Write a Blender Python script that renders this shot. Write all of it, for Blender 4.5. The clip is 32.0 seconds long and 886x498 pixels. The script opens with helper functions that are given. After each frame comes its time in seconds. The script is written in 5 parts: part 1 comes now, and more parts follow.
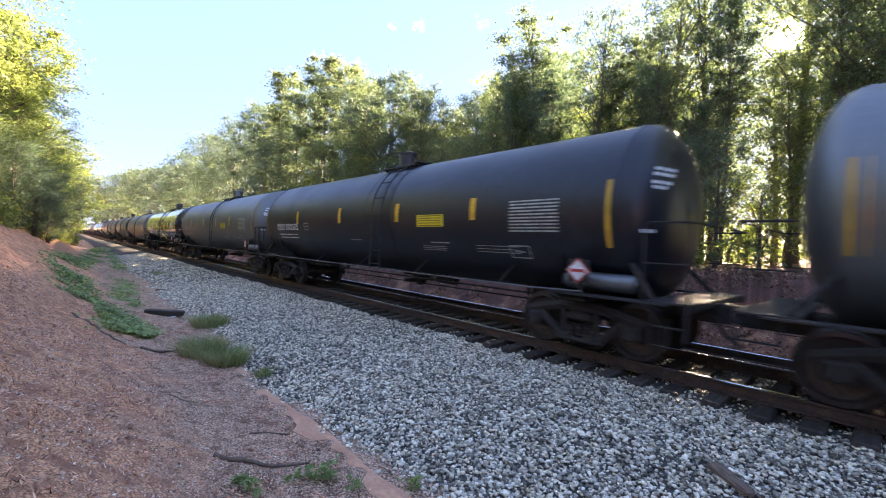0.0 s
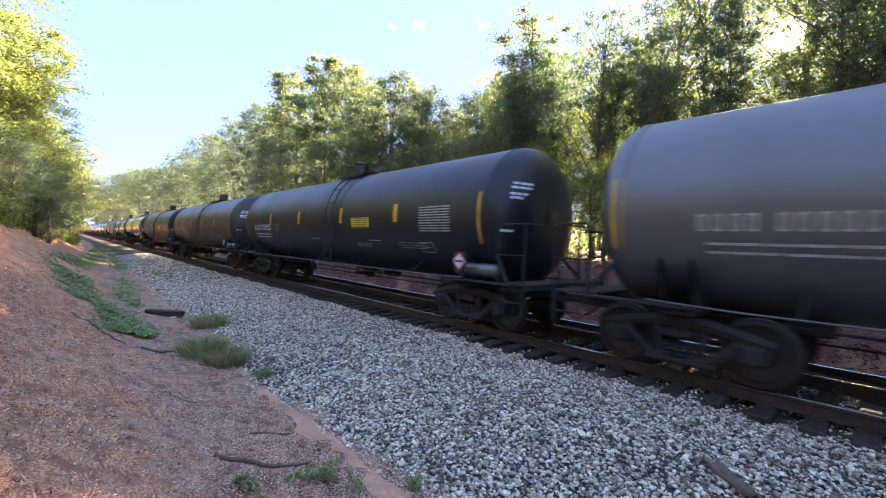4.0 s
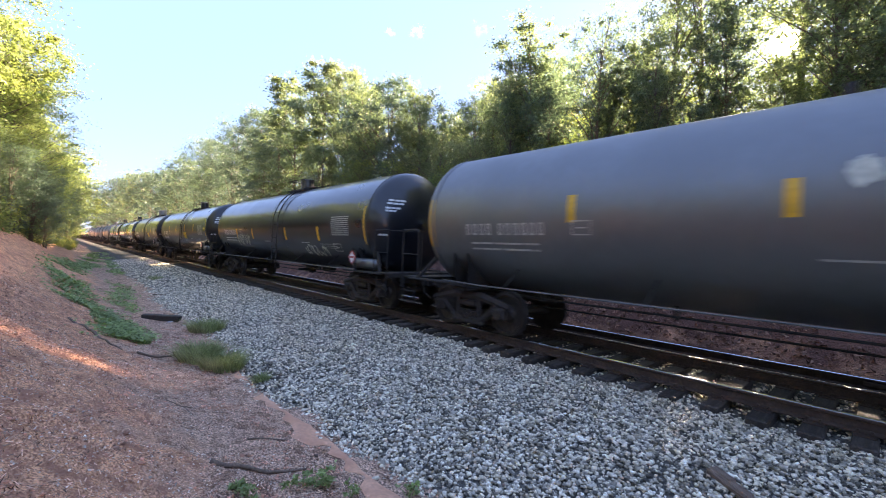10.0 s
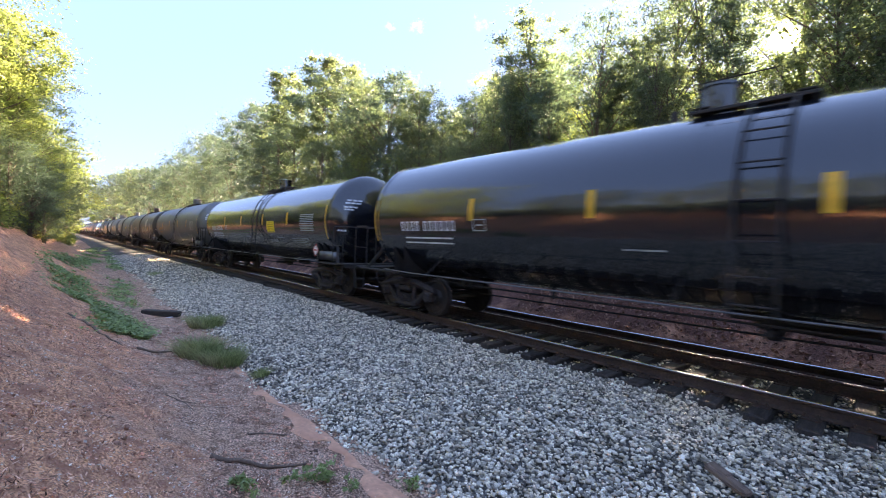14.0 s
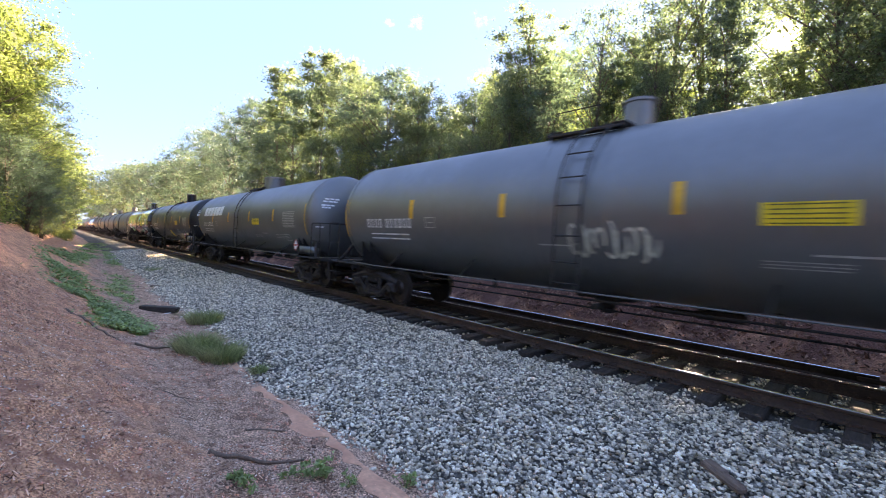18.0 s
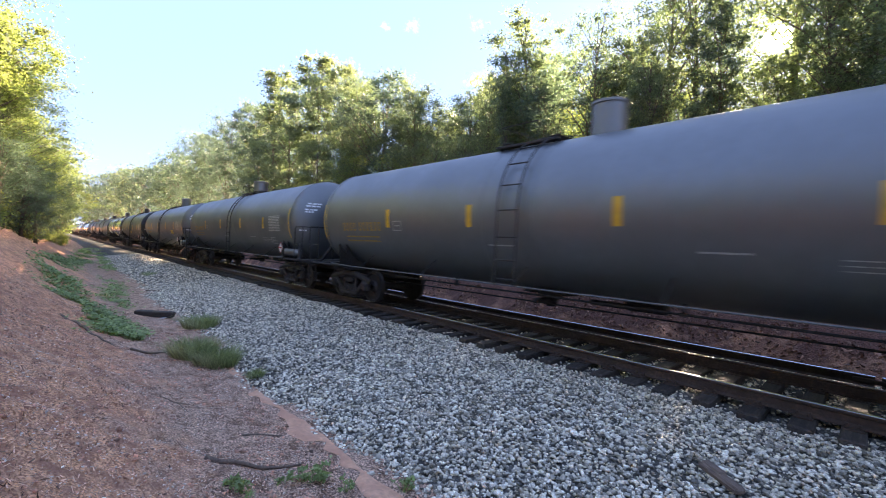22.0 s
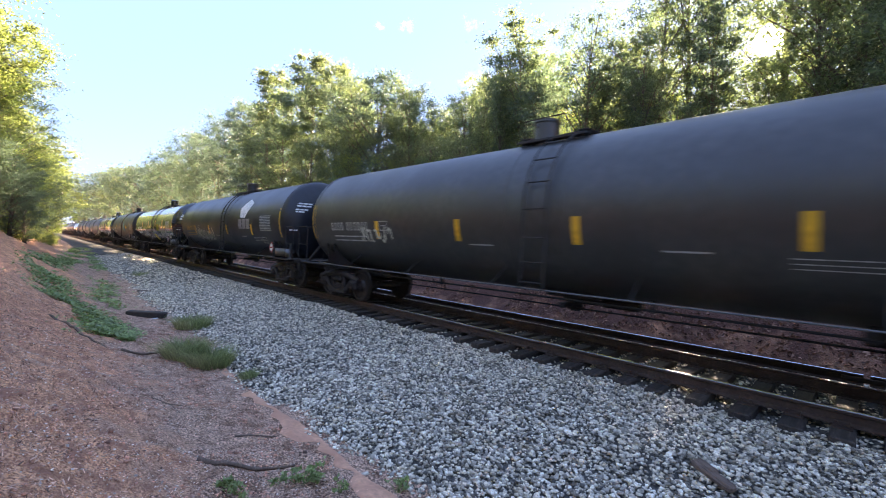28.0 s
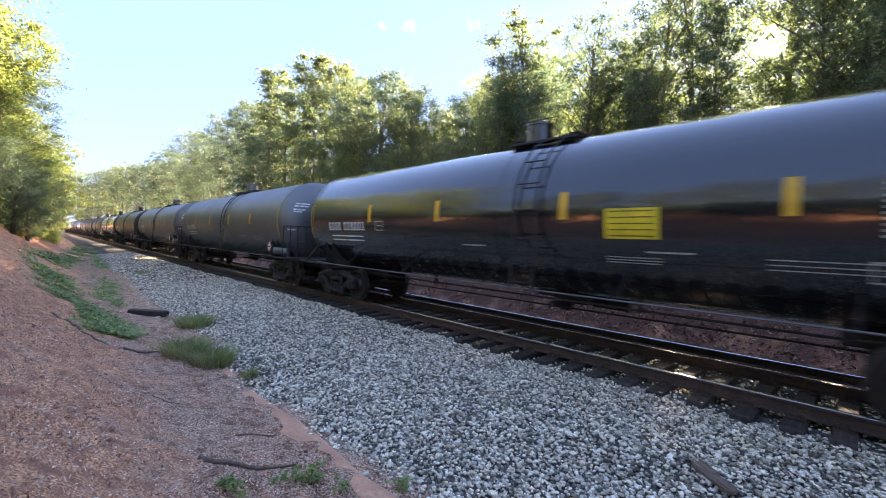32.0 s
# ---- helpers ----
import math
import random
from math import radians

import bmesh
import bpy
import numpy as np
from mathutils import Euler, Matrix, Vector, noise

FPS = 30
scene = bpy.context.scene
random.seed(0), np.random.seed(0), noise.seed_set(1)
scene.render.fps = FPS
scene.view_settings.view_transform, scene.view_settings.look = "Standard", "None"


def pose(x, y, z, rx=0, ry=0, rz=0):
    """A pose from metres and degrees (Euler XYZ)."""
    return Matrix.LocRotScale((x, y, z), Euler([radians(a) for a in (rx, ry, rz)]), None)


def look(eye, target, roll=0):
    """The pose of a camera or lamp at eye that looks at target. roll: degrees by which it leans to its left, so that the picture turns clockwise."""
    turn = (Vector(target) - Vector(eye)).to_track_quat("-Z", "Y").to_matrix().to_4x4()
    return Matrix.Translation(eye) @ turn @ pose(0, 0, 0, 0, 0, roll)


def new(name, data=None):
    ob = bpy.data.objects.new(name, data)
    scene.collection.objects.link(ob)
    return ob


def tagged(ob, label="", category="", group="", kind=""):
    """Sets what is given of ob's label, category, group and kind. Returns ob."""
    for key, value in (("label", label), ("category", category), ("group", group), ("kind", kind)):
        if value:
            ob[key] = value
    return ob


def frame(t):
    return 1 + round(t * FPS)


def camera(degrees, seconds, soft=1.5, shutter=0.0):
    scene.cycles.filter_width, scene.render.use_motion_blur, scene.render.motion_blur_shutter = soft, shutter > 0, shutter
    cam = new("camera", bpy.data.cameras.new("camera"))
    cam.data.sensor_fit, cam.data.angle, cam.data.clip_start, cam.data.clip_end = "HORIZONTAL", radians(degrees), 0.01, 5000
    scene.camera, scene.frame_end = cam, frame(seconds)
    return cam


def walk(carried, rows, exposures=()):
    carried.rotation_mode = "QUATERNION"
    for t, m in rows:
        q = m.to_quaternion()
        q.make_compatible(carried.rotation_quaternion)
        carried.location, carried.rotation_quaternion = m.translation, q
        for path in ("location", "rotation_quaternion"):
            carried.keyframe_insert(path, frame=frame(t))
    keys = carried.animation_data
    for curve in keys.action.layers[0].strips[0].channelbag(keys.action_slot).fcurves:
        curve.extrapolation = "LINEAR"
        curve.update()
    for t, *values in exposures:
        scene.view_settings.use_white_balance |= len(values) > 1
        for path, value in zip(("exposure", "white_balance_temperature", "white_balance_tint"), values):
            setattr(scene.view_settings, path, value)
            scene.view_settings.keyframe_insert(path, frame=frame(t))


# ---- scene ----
# ---------- camera ----------
FIELD = 93.7
EYE = (0.0, 0.0, 1.73)
cam = camera(FIELD, 32.0, soft=1.0, shutter=0.2)
CAM_ROWS = [
    (0, 89.49, -2.42, 47.67), (0.5, 89.50, -2.39, 47.71), (1, 89.51, -2.35, 47.73), (1.5, 89.50, -2.34, 47.70),
    (2, 89.47, -2.32, 47.67), (2.5, 89.42, -2.37, 47.68), (3, 89.42, -2.38, 47.72), (3.5, 89.47, -2.41, 47.75),
    (5.5, 89.59, -2.39, 47.52), (6, 89.61, -2.44, 47.52), (6.5, 89.63, -2.46, 47.55), (7, 89.67, -2.49, 47.55),
    (7.5, 89.71, -2.47, 47.53), (8, 89.79, -2.45, 47.54), (8.5, 89.93, -2.42, 47.54), (9, 90.03, -2.41, 47.54),
    (9.5, 90.12, -2.40, 47.51), (10, 90.12, -2.39, 47.44), (10.5, 90.05, -2.36, 47.38), (11, 89.93, -2.29, 47.38),
    (11.5, 89.83, -2.23, 47.37), (12, 89.79, -2.13, 47.39), (12.5, 89.77, -2.08, 47.41), (13, 89.73, -2.14, 47.37),
    (13.5, 89.69, -2.31, 47.36), (14, 89.58, -2.50, 47.39), (14.5, 89.46, -2.63, 47.39), (16.5, 89.04, -2.78, 47.28),
    (17, 89.04, -2.79, 47.27), (17.5, 89.08, -2.82, 47.24), (18, 89.19, -2.77, 47.20), (18.5, 89.27, -2.70, 47.17),
    (19, 89.40, -2.59, 47.16), (19.5, 89.50, -2.56, 47.11), (20, 89.58, -2.48, 47.04), (20.5, 89.58, -2.41, 46.96),
    (21, 89.56, -2.43, 46.88), (21.5, 89.54, -2.43, 46.81), (22, 89.60, -2.46, 46.78), (22.5, 89.67, -2.48, 46.73),
    (23, 89.81, -2.50, 46.70), (23.5, 89.91, -2.47, 46.65), (24, 89.95, -2.45, 46.63), (24.5, 89.98, -2.49, 46.57),
    (25, 89.97, -2.46, 46.50), (25.5, 89.91, -2.42, 46.40), (27.5, 89.62, -2.49, 45.99), (28, 89.62, -2.48, 46.01),
    (28.5, 89.66, -2.47, 46.03), (29, 89.70, -2.44, 46.05), (29.5, 89.69, -2.42, 46.09), (30, 89.65, -2.42, 46.13),
    (30.5, 89.66, -2.49, 46.17), (31, 89.63, -2.57, 46.21), (31.5, 89.64, -2.66, 46.23), (32, 89.65, -2.79, 46.22),
]
walk(cam, [(t, pose(*EYE, rx, ry, rz)) for t, rx, ry, rz in CAM_ROWS], exposures=[(0, 4.25, 8300, 17), (32, 4.25, 8300, 17)])

# ---------- sky and sun ----------
SUN_UP, SUN_TURN = 22.72, -8.8
world = bpy.data.worlds.new("sky")
scene.world = world
world.use_nodes = True
_n, _l = world.node_tree.nodes, world.node_tree.links
_sky = _n.new("ShaderNodeTexSky")
_sky.sky_type, _sky.sun_disc = "NISHITA", False
_sky.sun_elevation, _sky.sun_rotation = radians(SUN_UP), radians(SUN_TURN)
_sky.air_density, _sky.dust_density, _sky.ozone_density = 1.0, 0.3, 1.8
_bg = _n["Background"]
_even = _n.new("ShaderNodeMixRGB")      # thin even haze over the clear sky
_even.inputs[0].default_value, _even.inputs[2].default_value = 0.965, (0.155, 0.295, 0.70, 1)
_l.new(_sky.outputs[0], _even.inputs[1])
_l.new(_even.outputs[0], _bg.inputs[0])
_bg.inputs[1].default_value = 0.15
SUN_DIR = Vector((math.sin(radians(SUN_TURN)) * math.cos(radians(SUN_UP)), math.cos(radians(SUN_TURN)) * math.cos(radians(SUN_UP)), math.sin(radians(SUN_UP))))
sun = new("sun", bpy.data.lights.new("sun", "SUN"))
sun.data.energy, sun.data.angle, sun.data.color = 3.9, radians(0.9), (1.0, 0.90, 0.76)
sun.matrix_world = look(SUN_DIR * 200, (0, 0, 0))

# ---------- numbers of the place ----------
TRACK_Y = 7.65          # centre line of the track


def run(t):
    """How far the train has come after t seconds: it gathers speed a little."""
    return 16.43 * t + 0.01225 * t * t + 0.45 * math.exp(-((t - 0.7) / 0.6) ** 2)



TIE_TOP = -0.19
rng = np.random.default_rng(7)


def lattice(x, y, scale, seed):
    """Smooth value noise, -1 to 1."""
    g = np.random.default_rng(seed).uniform(-1, 1, (256, 256))
    x, y = np.asarray(x) / scale + 1000.0, np.asarray(y) / scale + 1000.0
    i, j = np.floor(x).astype(int), np.floor(y).astype(int)
    u, v = x - i, y - j
    u, v = u * u * (3 - 2 * u), v * v * (3 - 2 * v)
    a, b, c, d = g[i % 256, j % 256], g[(i + 1) % 256, j % 256], g[i % 256, (j + 1) % 256], g[(i + 1) % 256, (j + 1) % 256]
    return (a * (1 - u) + b * u) * (1 - v) + (c * (1 - u) + d * u) * v


def toe_y(x):
    """Near edge of the ballast along the track."""
    return 2.35 + 0.10 * lattice(x, 0 * x, 2.3, 3) + 0.05 * lattice(x, 0 * x, 0.6, 4) - 0.02 * np.clip(x + 3, -30, 4)


def ground_z(x, y):
    """Height of the earth: cut bank, ditch, bed under the track, clay bank beyond."""
    x, y = np.asarray(x, float), np.asarray(y, float)
    shift = 0.35 * lattice(x, 0 * x, 9.0, 11) * np.clip((-x) / 6, 0, 1)
    yy = y - shift * np.clip((3 - y) / 2, 0, 1)
    z = np.interp(yy, [-400, -60, -20, -9, -6, -4.2, -2.6, -1.2, 0.0, 0.8, 1.5, 2.4, 3.4, 5.6, 9.8, 10.7, 11.3, 12.6, 14, 30, 90, 500],
                  [5, 5, 3.6, 3.0, 2.85, 2.6, 2.1, 1.05, 0.18, -0.25, -0.50, -0.62, -0.62, -0.42, -0.42, -0.40, 0.05, 1.15, 1.35, 1.7, 3, 6])
    bank = np.clip((1.6 - yy) / 1.5, 0, 1) * np.clip((yy + 12) / 4, 0, 1)
    near = np.clip((x + 60) / 30, 0, 1)
    z = z + bank * (0.16 * lattice(x, y, 2.6, 21) + 0.07 * lattice(x, y, 0.8, 22)) + (0.35 + bank) * near * (0.042 * lattice(x, y, 0.28, 23) + 0.030 * lattice(x, y, 0.13, 24))
    far = np.clip((yy - 10.6) / 0.8, 0, 1)
    z = z + far * (0.12 * lattice(x, y, 1.7, 25) + 0.05 * lattice(x, y, 0.5, 26))
    return z


def bed_z(x, y):
    """Top of the ballast."""
    x, y = np.asarray(x, float), np.asarray(y, float)
    t = toe_y(x)
    z = np.where(y < 5.95, -0.66 + 0.37 * np.clip((y - t) / (5.95 - t), 0, 1) ** 0.85, -0.29)
    z = np.where(y > 9.45, -0.29 - 0.15 * np.clip((y - 9.45) / 1.3, 0, 1), z)
    return z + 0.03 * lattice(x, y, 1.1, 31) + 0.012 * lattice(x, y, 0.3, 32)


# ---------- materials ----------
def material(name, base, rough=0.6, metal=0.0, spread=0.25, grain=12.0, blot=1.2, bump=0.15, tint=None, coat=0.0, island=0.0, per_object=0.0, through_light=0.0, shine=1.5, stretch=(1, 1, 1), bump_scale=None, rough_spread=0.15):
    """Colour that varies at two scales, gloss that varies with it, fine relief."""
    m = bpy.data.materials.new(name)
    m.use_nodes = True
    n, l = m.node_tree.nodes, m.node_tree.links
    b = n["Principled BSDF"]
    tc = n.new("ShaderNodeTexCoord")
    mp = n.new("ShaderNodeMapping")
    mp.inputs["Scale"].default_value = stretch
    l.new(tc.outputs["Object"], mp.inputs[0])

    def noise_at(scale, detail):
        t = n.new("ShaderNodeTexNoise")
        t.inputs["Scale"].default_value, t.inputs["Detail"].default_value = scale, detail
        l.new(mp.outputs[0], t.inputs["Vector"])
        return t
    fine, wide = noise_at(grain, 6), noise_at(blot, 4)
    dark = tuple(c * (1 - spread) for c in base)
    light = tuple(min(1, c * (1 + spread)) for c in base)
    ramp = n.new("ShaderNodeValToRGB")
    ramp.color_ramp.elements[0].position, ramp.color_ramp.elements[1].position = (0.4, 0.6) if bump >= 1 else (0.3, 0.7)
    ramp.color_ramp.elements[0].color, ramp.color_ramp.elements[1].color = (*dark, 1), (*light, 1)
    l.new(fine.outputs["Fac"], ramp.inputs[0])
    colour = ramp.outputs[0]
    mix = n.new("ShaderNodeMixRGB")
    r2 = n.new("ShaderNodeValToRGB")
    r2.color_ramp.elements[0].position, r2.color_ramp.elements[1].position = 0.42, 0.68
    l.new(wide.outputs["Fac"], r2.inputs[0])
    l.new(r2.outputs[0], mix.inputs[0])
    l.new(colour, mix.inputs[1])
    mix.inputs[2].default_value = (*(tint or tuple(c * 0.75 for c in base)), 1)
    colour = mix.outputs[0]
    if island or per_object:
        src = n.new("ShaderNodeNewGeometry").outputs["Random Per Island"] if island else n.new("ShaderNodeObjectInfo").outputs["Random"]
        hv = n.new("ShaderNodeHueSaturation")
        amount = island or per_object
        mr = n.new("ShaderNodeMapRange")
        mr.inputs["To Min"].default_value, mr.inputs["To Max"].default_value = 1 - amount, 1 + amount
        l.new(src, mr.inputs[0])
        l.new(mr.outputs[0], hv.inputs["Value"])
        l.new(colour, hv.inputs["Color"])
        colour = hv.outputs[0]
    l.new(colour, b.inputs["Base Color"])
    b.inputs["Metallic"].default_value = metal
    rr = n.new("ShaderNodeMapRange")
    rr.inputs["To Min"].default_value, rr.inputs["To Max"].default_value = max(0.02, rough - rough_spread), min(1, rough + rough_spread)
    l.new(wide.outputs["Fac"], rr.inputs[0])
    l.new(rr.outputs[0], b.inputs["Roughness"])
    b.inputs["Coat Weight"].default_value = coat
    b.inputs["Coat Roughness"].default_value = 0.06
    b.inputs["IOR"].default_value, b.inputs["Coat IOR"].default_value = shine, shine
    if bump:
        deep = 0.05 if bump >= 1 else 0.02
        bp = n.new("ShaderNodeBump")
        bp.inputs["Strength"].default_value, bp.inputs["Distance"].default_value = bump, deep
        src = noise_at(bump_scale, 6) if bump_scale else fine
        l.new(src.outputs["Fac"], bp.inputs["Height"])
        l.new(bp.outputs[0], b.inputs["Normal"])
    if through_light:
        tr = n.new("ShaderNodeBsdfTranslucent")
        ms = n.new("ShaderNodeMixShader")
        ms.inputs[0].default_value = through_light
        gm = n.new("ShaderNodeMixRGB")
        gm.blend_type, gm.inputs[0].default_value = "MULTIPLY", 1.0
        gm.inputs[2].default_value = (1.75, 1.9, 1.4, 1)
        l.new(colour, gm.inputs[1])
        l.new(gm.outputs[0], tr.inputs[0])
        l.new(b.outputs[0], ms.inputs[1])
        l.new(tr.outputs[0], ms.inputs[2])
        l.new(ms.outputs[0], n["Material Output"].inputs[0])
    return m


M = {}
M["clay"] = material("red_clay", (0.88, 0.345, 0.19), 0.95, spread=0.5, grain=55, blot=7, bump=1.0, tint=(0.42, 0.18, 0.11), bump_scale=30, rough_spread=0.05)


def litter_soil(m):
    """Grey-brown trodden soil on the flat strip below the red bank, with ragged borders; far bank and crest darkened.
    """
    n, l = m.node_tree.nodes, m.node_tree.links
    b = n["Principled BSDF"]
    old = b.inputs["Base Color"].links[0].from_socket
    tc = n.new("ShaderNodeTexCoord")
    sep = n.new("ShaderNodeSeparateXYZ")
    l.new(tc.outputs["Object"], sep.inputs[0])
    ragged = n.new("ShaderNodeTexNoise")
    ragged.inputs["Scale"].default_value, ragged.inputs["Detail"].default_value = 1.3, 8
    l.new(tc.outputs["Object"], ragged.inputs["Vector"])
    add = n.new("ShaderNodeMath")
    add.operation = "MULTIPLY_ADD"
    l.new(ragged.outputs["Fac"], add.inputs[0])
    add.inputs[1].default_value = 3.4
    l.new(sep.outputs[1], add.inputs[2])
    up = n.new("ShaderNodeMapRange")
    up.inputs["From Min"].default_value, up.inputs["From Max"].default_value = 2.3, 3.1
    l.new(add.outputs[0], up.inputs[0])
    far = n.new("ShaderNodeMapRange")
    far.inputs["From Min"].default_value, far.inputs["From Max"].default_value = 9.0, 8.0
    l.new(sep.outputs[1], far.inputs[0])
    both = n.new("ShaderNodeMath")
    both.operation = "MULTIPLY"
    l.new(up.outputs[0], both.inputs[0])
    l.new(far.outputs[0], both.inputs[1])
    speck = n.new("ShaderNodeTexNoise")
    speck.inputs["Scale"].default_value, speck.inputs["Detail"].default_value = 46, 8
    speck.inputs["Roughness"].default_value = 0.65
    l.new(tc.outputs["Object"], speck.inputs["Vector"])
    ramp = n.new("ShaderNodeValToRGB")
    ramp.color_ramp.elements[0].position, ramp.color_ramp.elements[1].position = 0.42, 0.60
    ramp.color_ramp.elements[0].color, ramp.color_ramp.elements[1].color = (0.18, 0.098, 0.064, 1), (0.90, 0.56, 0.39, 1)
    l.new(speck.outputs["Fac"], ramp.inputs[0])
    mottle = n.new("ShaderNodeTexNoise")
    mottle.inputs["Scale"].default_value, mottle.inputs["Detail"].default_value = 5.5, 7
    l.new(tc.outputs["Object"], mottle.inputs["Vector"])
    damp = n.new("ShaderNodeMapRange")
    damp.inputs["From Min"].default_value, damp.inputs["From Max"].default_value = 0.47, 0.62
    l.new(mottle.outputs["Fac"], damp.inputs[0])
    dark = n.new("ShaderNodeMixRGB")
    dark.blend_type, dark.inputs[2].default_value = "MULTIPLY", (0.55, 0.48, 0.44, 1)
    l.new(damp.outputs[0], dark.inputs[0])
    l.new(ramp.outputs[0], dark.inputs[1])
    mix = n.new("ShaderNodeMixRGB")
    l.new(both.outputs[0], mix.inputs[0])
    l.new(old, mix.inputs[1])
    l.new(dark.outputs[0], mix.inputs[2])
    # dark wood soil; overhang shade on the far bank is put into this colour
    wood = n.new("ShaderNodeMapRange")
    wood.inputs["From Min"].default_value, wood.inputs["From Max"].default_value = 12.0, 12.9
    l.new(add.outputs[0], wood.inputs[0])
    # unseen crest coloured dark as well, to dim sunlit clay in tank reflections
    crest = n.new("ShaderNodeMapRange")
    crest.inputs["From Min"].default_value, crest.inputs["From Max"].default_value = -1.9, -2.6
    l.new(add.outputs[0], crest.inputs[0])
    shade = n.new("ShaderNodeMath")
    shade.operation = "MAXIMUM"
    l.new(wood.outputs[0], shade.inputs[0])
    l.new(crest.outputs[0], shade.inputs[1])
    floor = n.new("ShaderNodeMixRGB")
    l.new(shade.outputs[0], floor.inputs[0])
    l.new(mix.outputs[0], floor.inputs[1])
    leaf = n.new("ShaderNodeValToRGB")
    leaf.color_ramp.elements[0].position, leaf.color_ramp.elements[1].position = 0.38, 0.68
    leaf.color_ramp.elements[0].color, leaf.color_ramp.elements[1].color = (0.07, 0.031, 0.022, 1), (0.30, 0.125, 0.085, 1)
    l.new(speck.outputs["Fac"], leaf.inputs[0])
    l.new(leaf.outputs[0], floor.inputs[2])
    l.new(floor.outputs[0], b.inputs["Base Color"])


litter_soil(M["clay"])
M["ballast_bed"] = material("ballast_fines", (0.09, 0.082, 0.07), 0.95, spread=0.6, grain=30, blot=0.8, bump=1.0, bump_scale=22, rough_spread=0.05)
M["stone"] = material("granite_ballast", (0.66, 0.585, 0.47), 0.85, spread=0.4, grain=60, blot=6, bump=0.3, island=0.85, tint=(0.42, 0.355, 0.26))
M["tie"] = material("creosoted_timber", (0.052, 0.040, 0.032), 0.8, spread=0.5, grain=9, blot=2, bump=0.5, per_object=0.35, stretch=(8, 1, 8))
M["rail_side"] = material("rusty_rail", (0.075, 0.045, 0.032), 0.75, metal=0.2, spread=0.4, grain=30, blot=3, bump=0.2)
M["rail_top"] = material("polished_rail", (0.75, 0.74, 0.73), 0.22, metal=1.0, spread=0.1, grain=3, blot=1, bump=0.0)
M["gloss_black"] = material("gloss_black_paint", (0.007, 0.0075, 0.010), 0.20, spread=0.25, grain=5, blot=0.7, bump=0.02, coat=1.0, shine=1.5, rough_spread=0.06)
M["black"] = material("satin_black_paint", (0.008, 0.009, 0.013), 0.30, spread=0.3, grain=5, blot=0.8, bump=0.03, coat=0.6, shine=1.45, rough_spread=0.08)
M["matt_black"] = material("dusty_black_paint", (0.009, 0.011, 0.017), 0.38, spread=0.35, grain=6, blot=0.9, bump=0.04, coat=0.0, shine=1.5, rough_spread=0.1)
M["grey"] = material("weathered_grey_paint", (0.036, 0.041, 0.043), 0.46, shine=2.3, coat=0.0, spread=0.25, grain=5, blot=0.8, bump=0.04, rough_spread=0.1)
M["olive"] = material("dusty_brown_black_paint", (0.036, 0.034, 0.030), 0.42, shine=1.6, spread=0.3, grain=6, blot=0.8, bump=0.04, rough_spread=0.1)
M["under"] = material("grimy_black_steel", (0.020, 0.018, 0.017), 0.82, spread=0.5, grain=14, blot=2.5, bump=0.15, tint=(0.035, 0.026, 0.020))
M["truck"] = material("rusty_cast_steel", (0.038, 0.029, 0.026), 0.82, metal=0.1, spread=0.45, grain=16, blot=3, bump=0.25)
M["wheel"] = material("wheel_steel", (0.06, 0.05, 0.045), 0.5, metal=0.6, spread=0.35, grain=10, blot=3, bump=0.1)
M["tread"] = material("bright_tread", (0.45, 0.44, 0.43), 0.3, metal=1.0, spread=0.1, grain=5, blot=2, bump=0)
M["rail_line"] = material("worn_grey_handrail", (0.12, 0.115, 0.11), 0.5, metal=0.2, spread=0.3, grain=12, blot=2, bump=0.05)
M["yellow"] = material("yellow_reflective_tape", (0.72, 0.38, 0.03), 0.45, spread=0.15, grain=20, blot=4, bump=0.03, per_object=0.12)
M["panel_yellow"] = material("yellow_warning_panel", (0.80, 0.58, 0.03), 0.5, spread=0.1, grain=20, blot=4, bump=0.0)
M["white"] = material("white_stencil_paint", (0.76, 0.76, 0.76), 0.6, spread=0.2, grain=25, blot=5, bump=0.0)
M["dim_white"] = material("faded_stencil_paint", (0.42, 0.42, 0.39), 0.6, spread=0.3, grain=25, blot=5, bump=0.0)
M["amber"] = material("amber_stencil_paint", (0.42, 0.25, 0.05), 0.6, spread=0.3, grain=25, blot=5, bump=0.0)
M["ink"] = material("dark_print", (0.12, 0.10, 0.02), 0.6, spread=0.2, bump=0.0)
M["red"] = material("red_placard_paint", (0.55, 0.06, 0.05), 0.5, spread=0.2, bump=0.0)
M["silver"] = material("galvanised_housing", (0.30, 0.30, 0.31), 0.45, metal=0.5, spread=0.3, grain=10, blot=3, bump=0.05)
M["spray_pale"] = material("pale_spray_paint", (0.50, 0.50, 0.42), 0.7, spread=0.3, grain=12, blot=4, bump=0.0)
M["spray_cyan"] = material("cyan_spray_paint", (0.16, 0.48, 0.52), 0.7, spread=0.3, grain=12, blot=4, bump=0.0)
M["spray_blue"] = material("blue_spray_paint", (0.05, 0.14, 0.26), 0.7, spread=0.3, grain=12, blot=4, bump=0.0)
M["spray_red"] = material("red_spray_paint", (0.28, 0.05, 0.06), 0.7, spread=0.3, grain=12, blot=4, bump=0.0)
M["spray_green"] = material("green_spray_paint", (0.14, 0.36, 0.14), 0.7, spread=0.3, grain=12, blot=4, bump=0.0)
M["bark"] = material("tree_bark", (0.11, 0.085, 0.065), 0.9, spread=0.5, grain=14, blot=2, bump=0.8, stretch=(3, 3, 0.6))
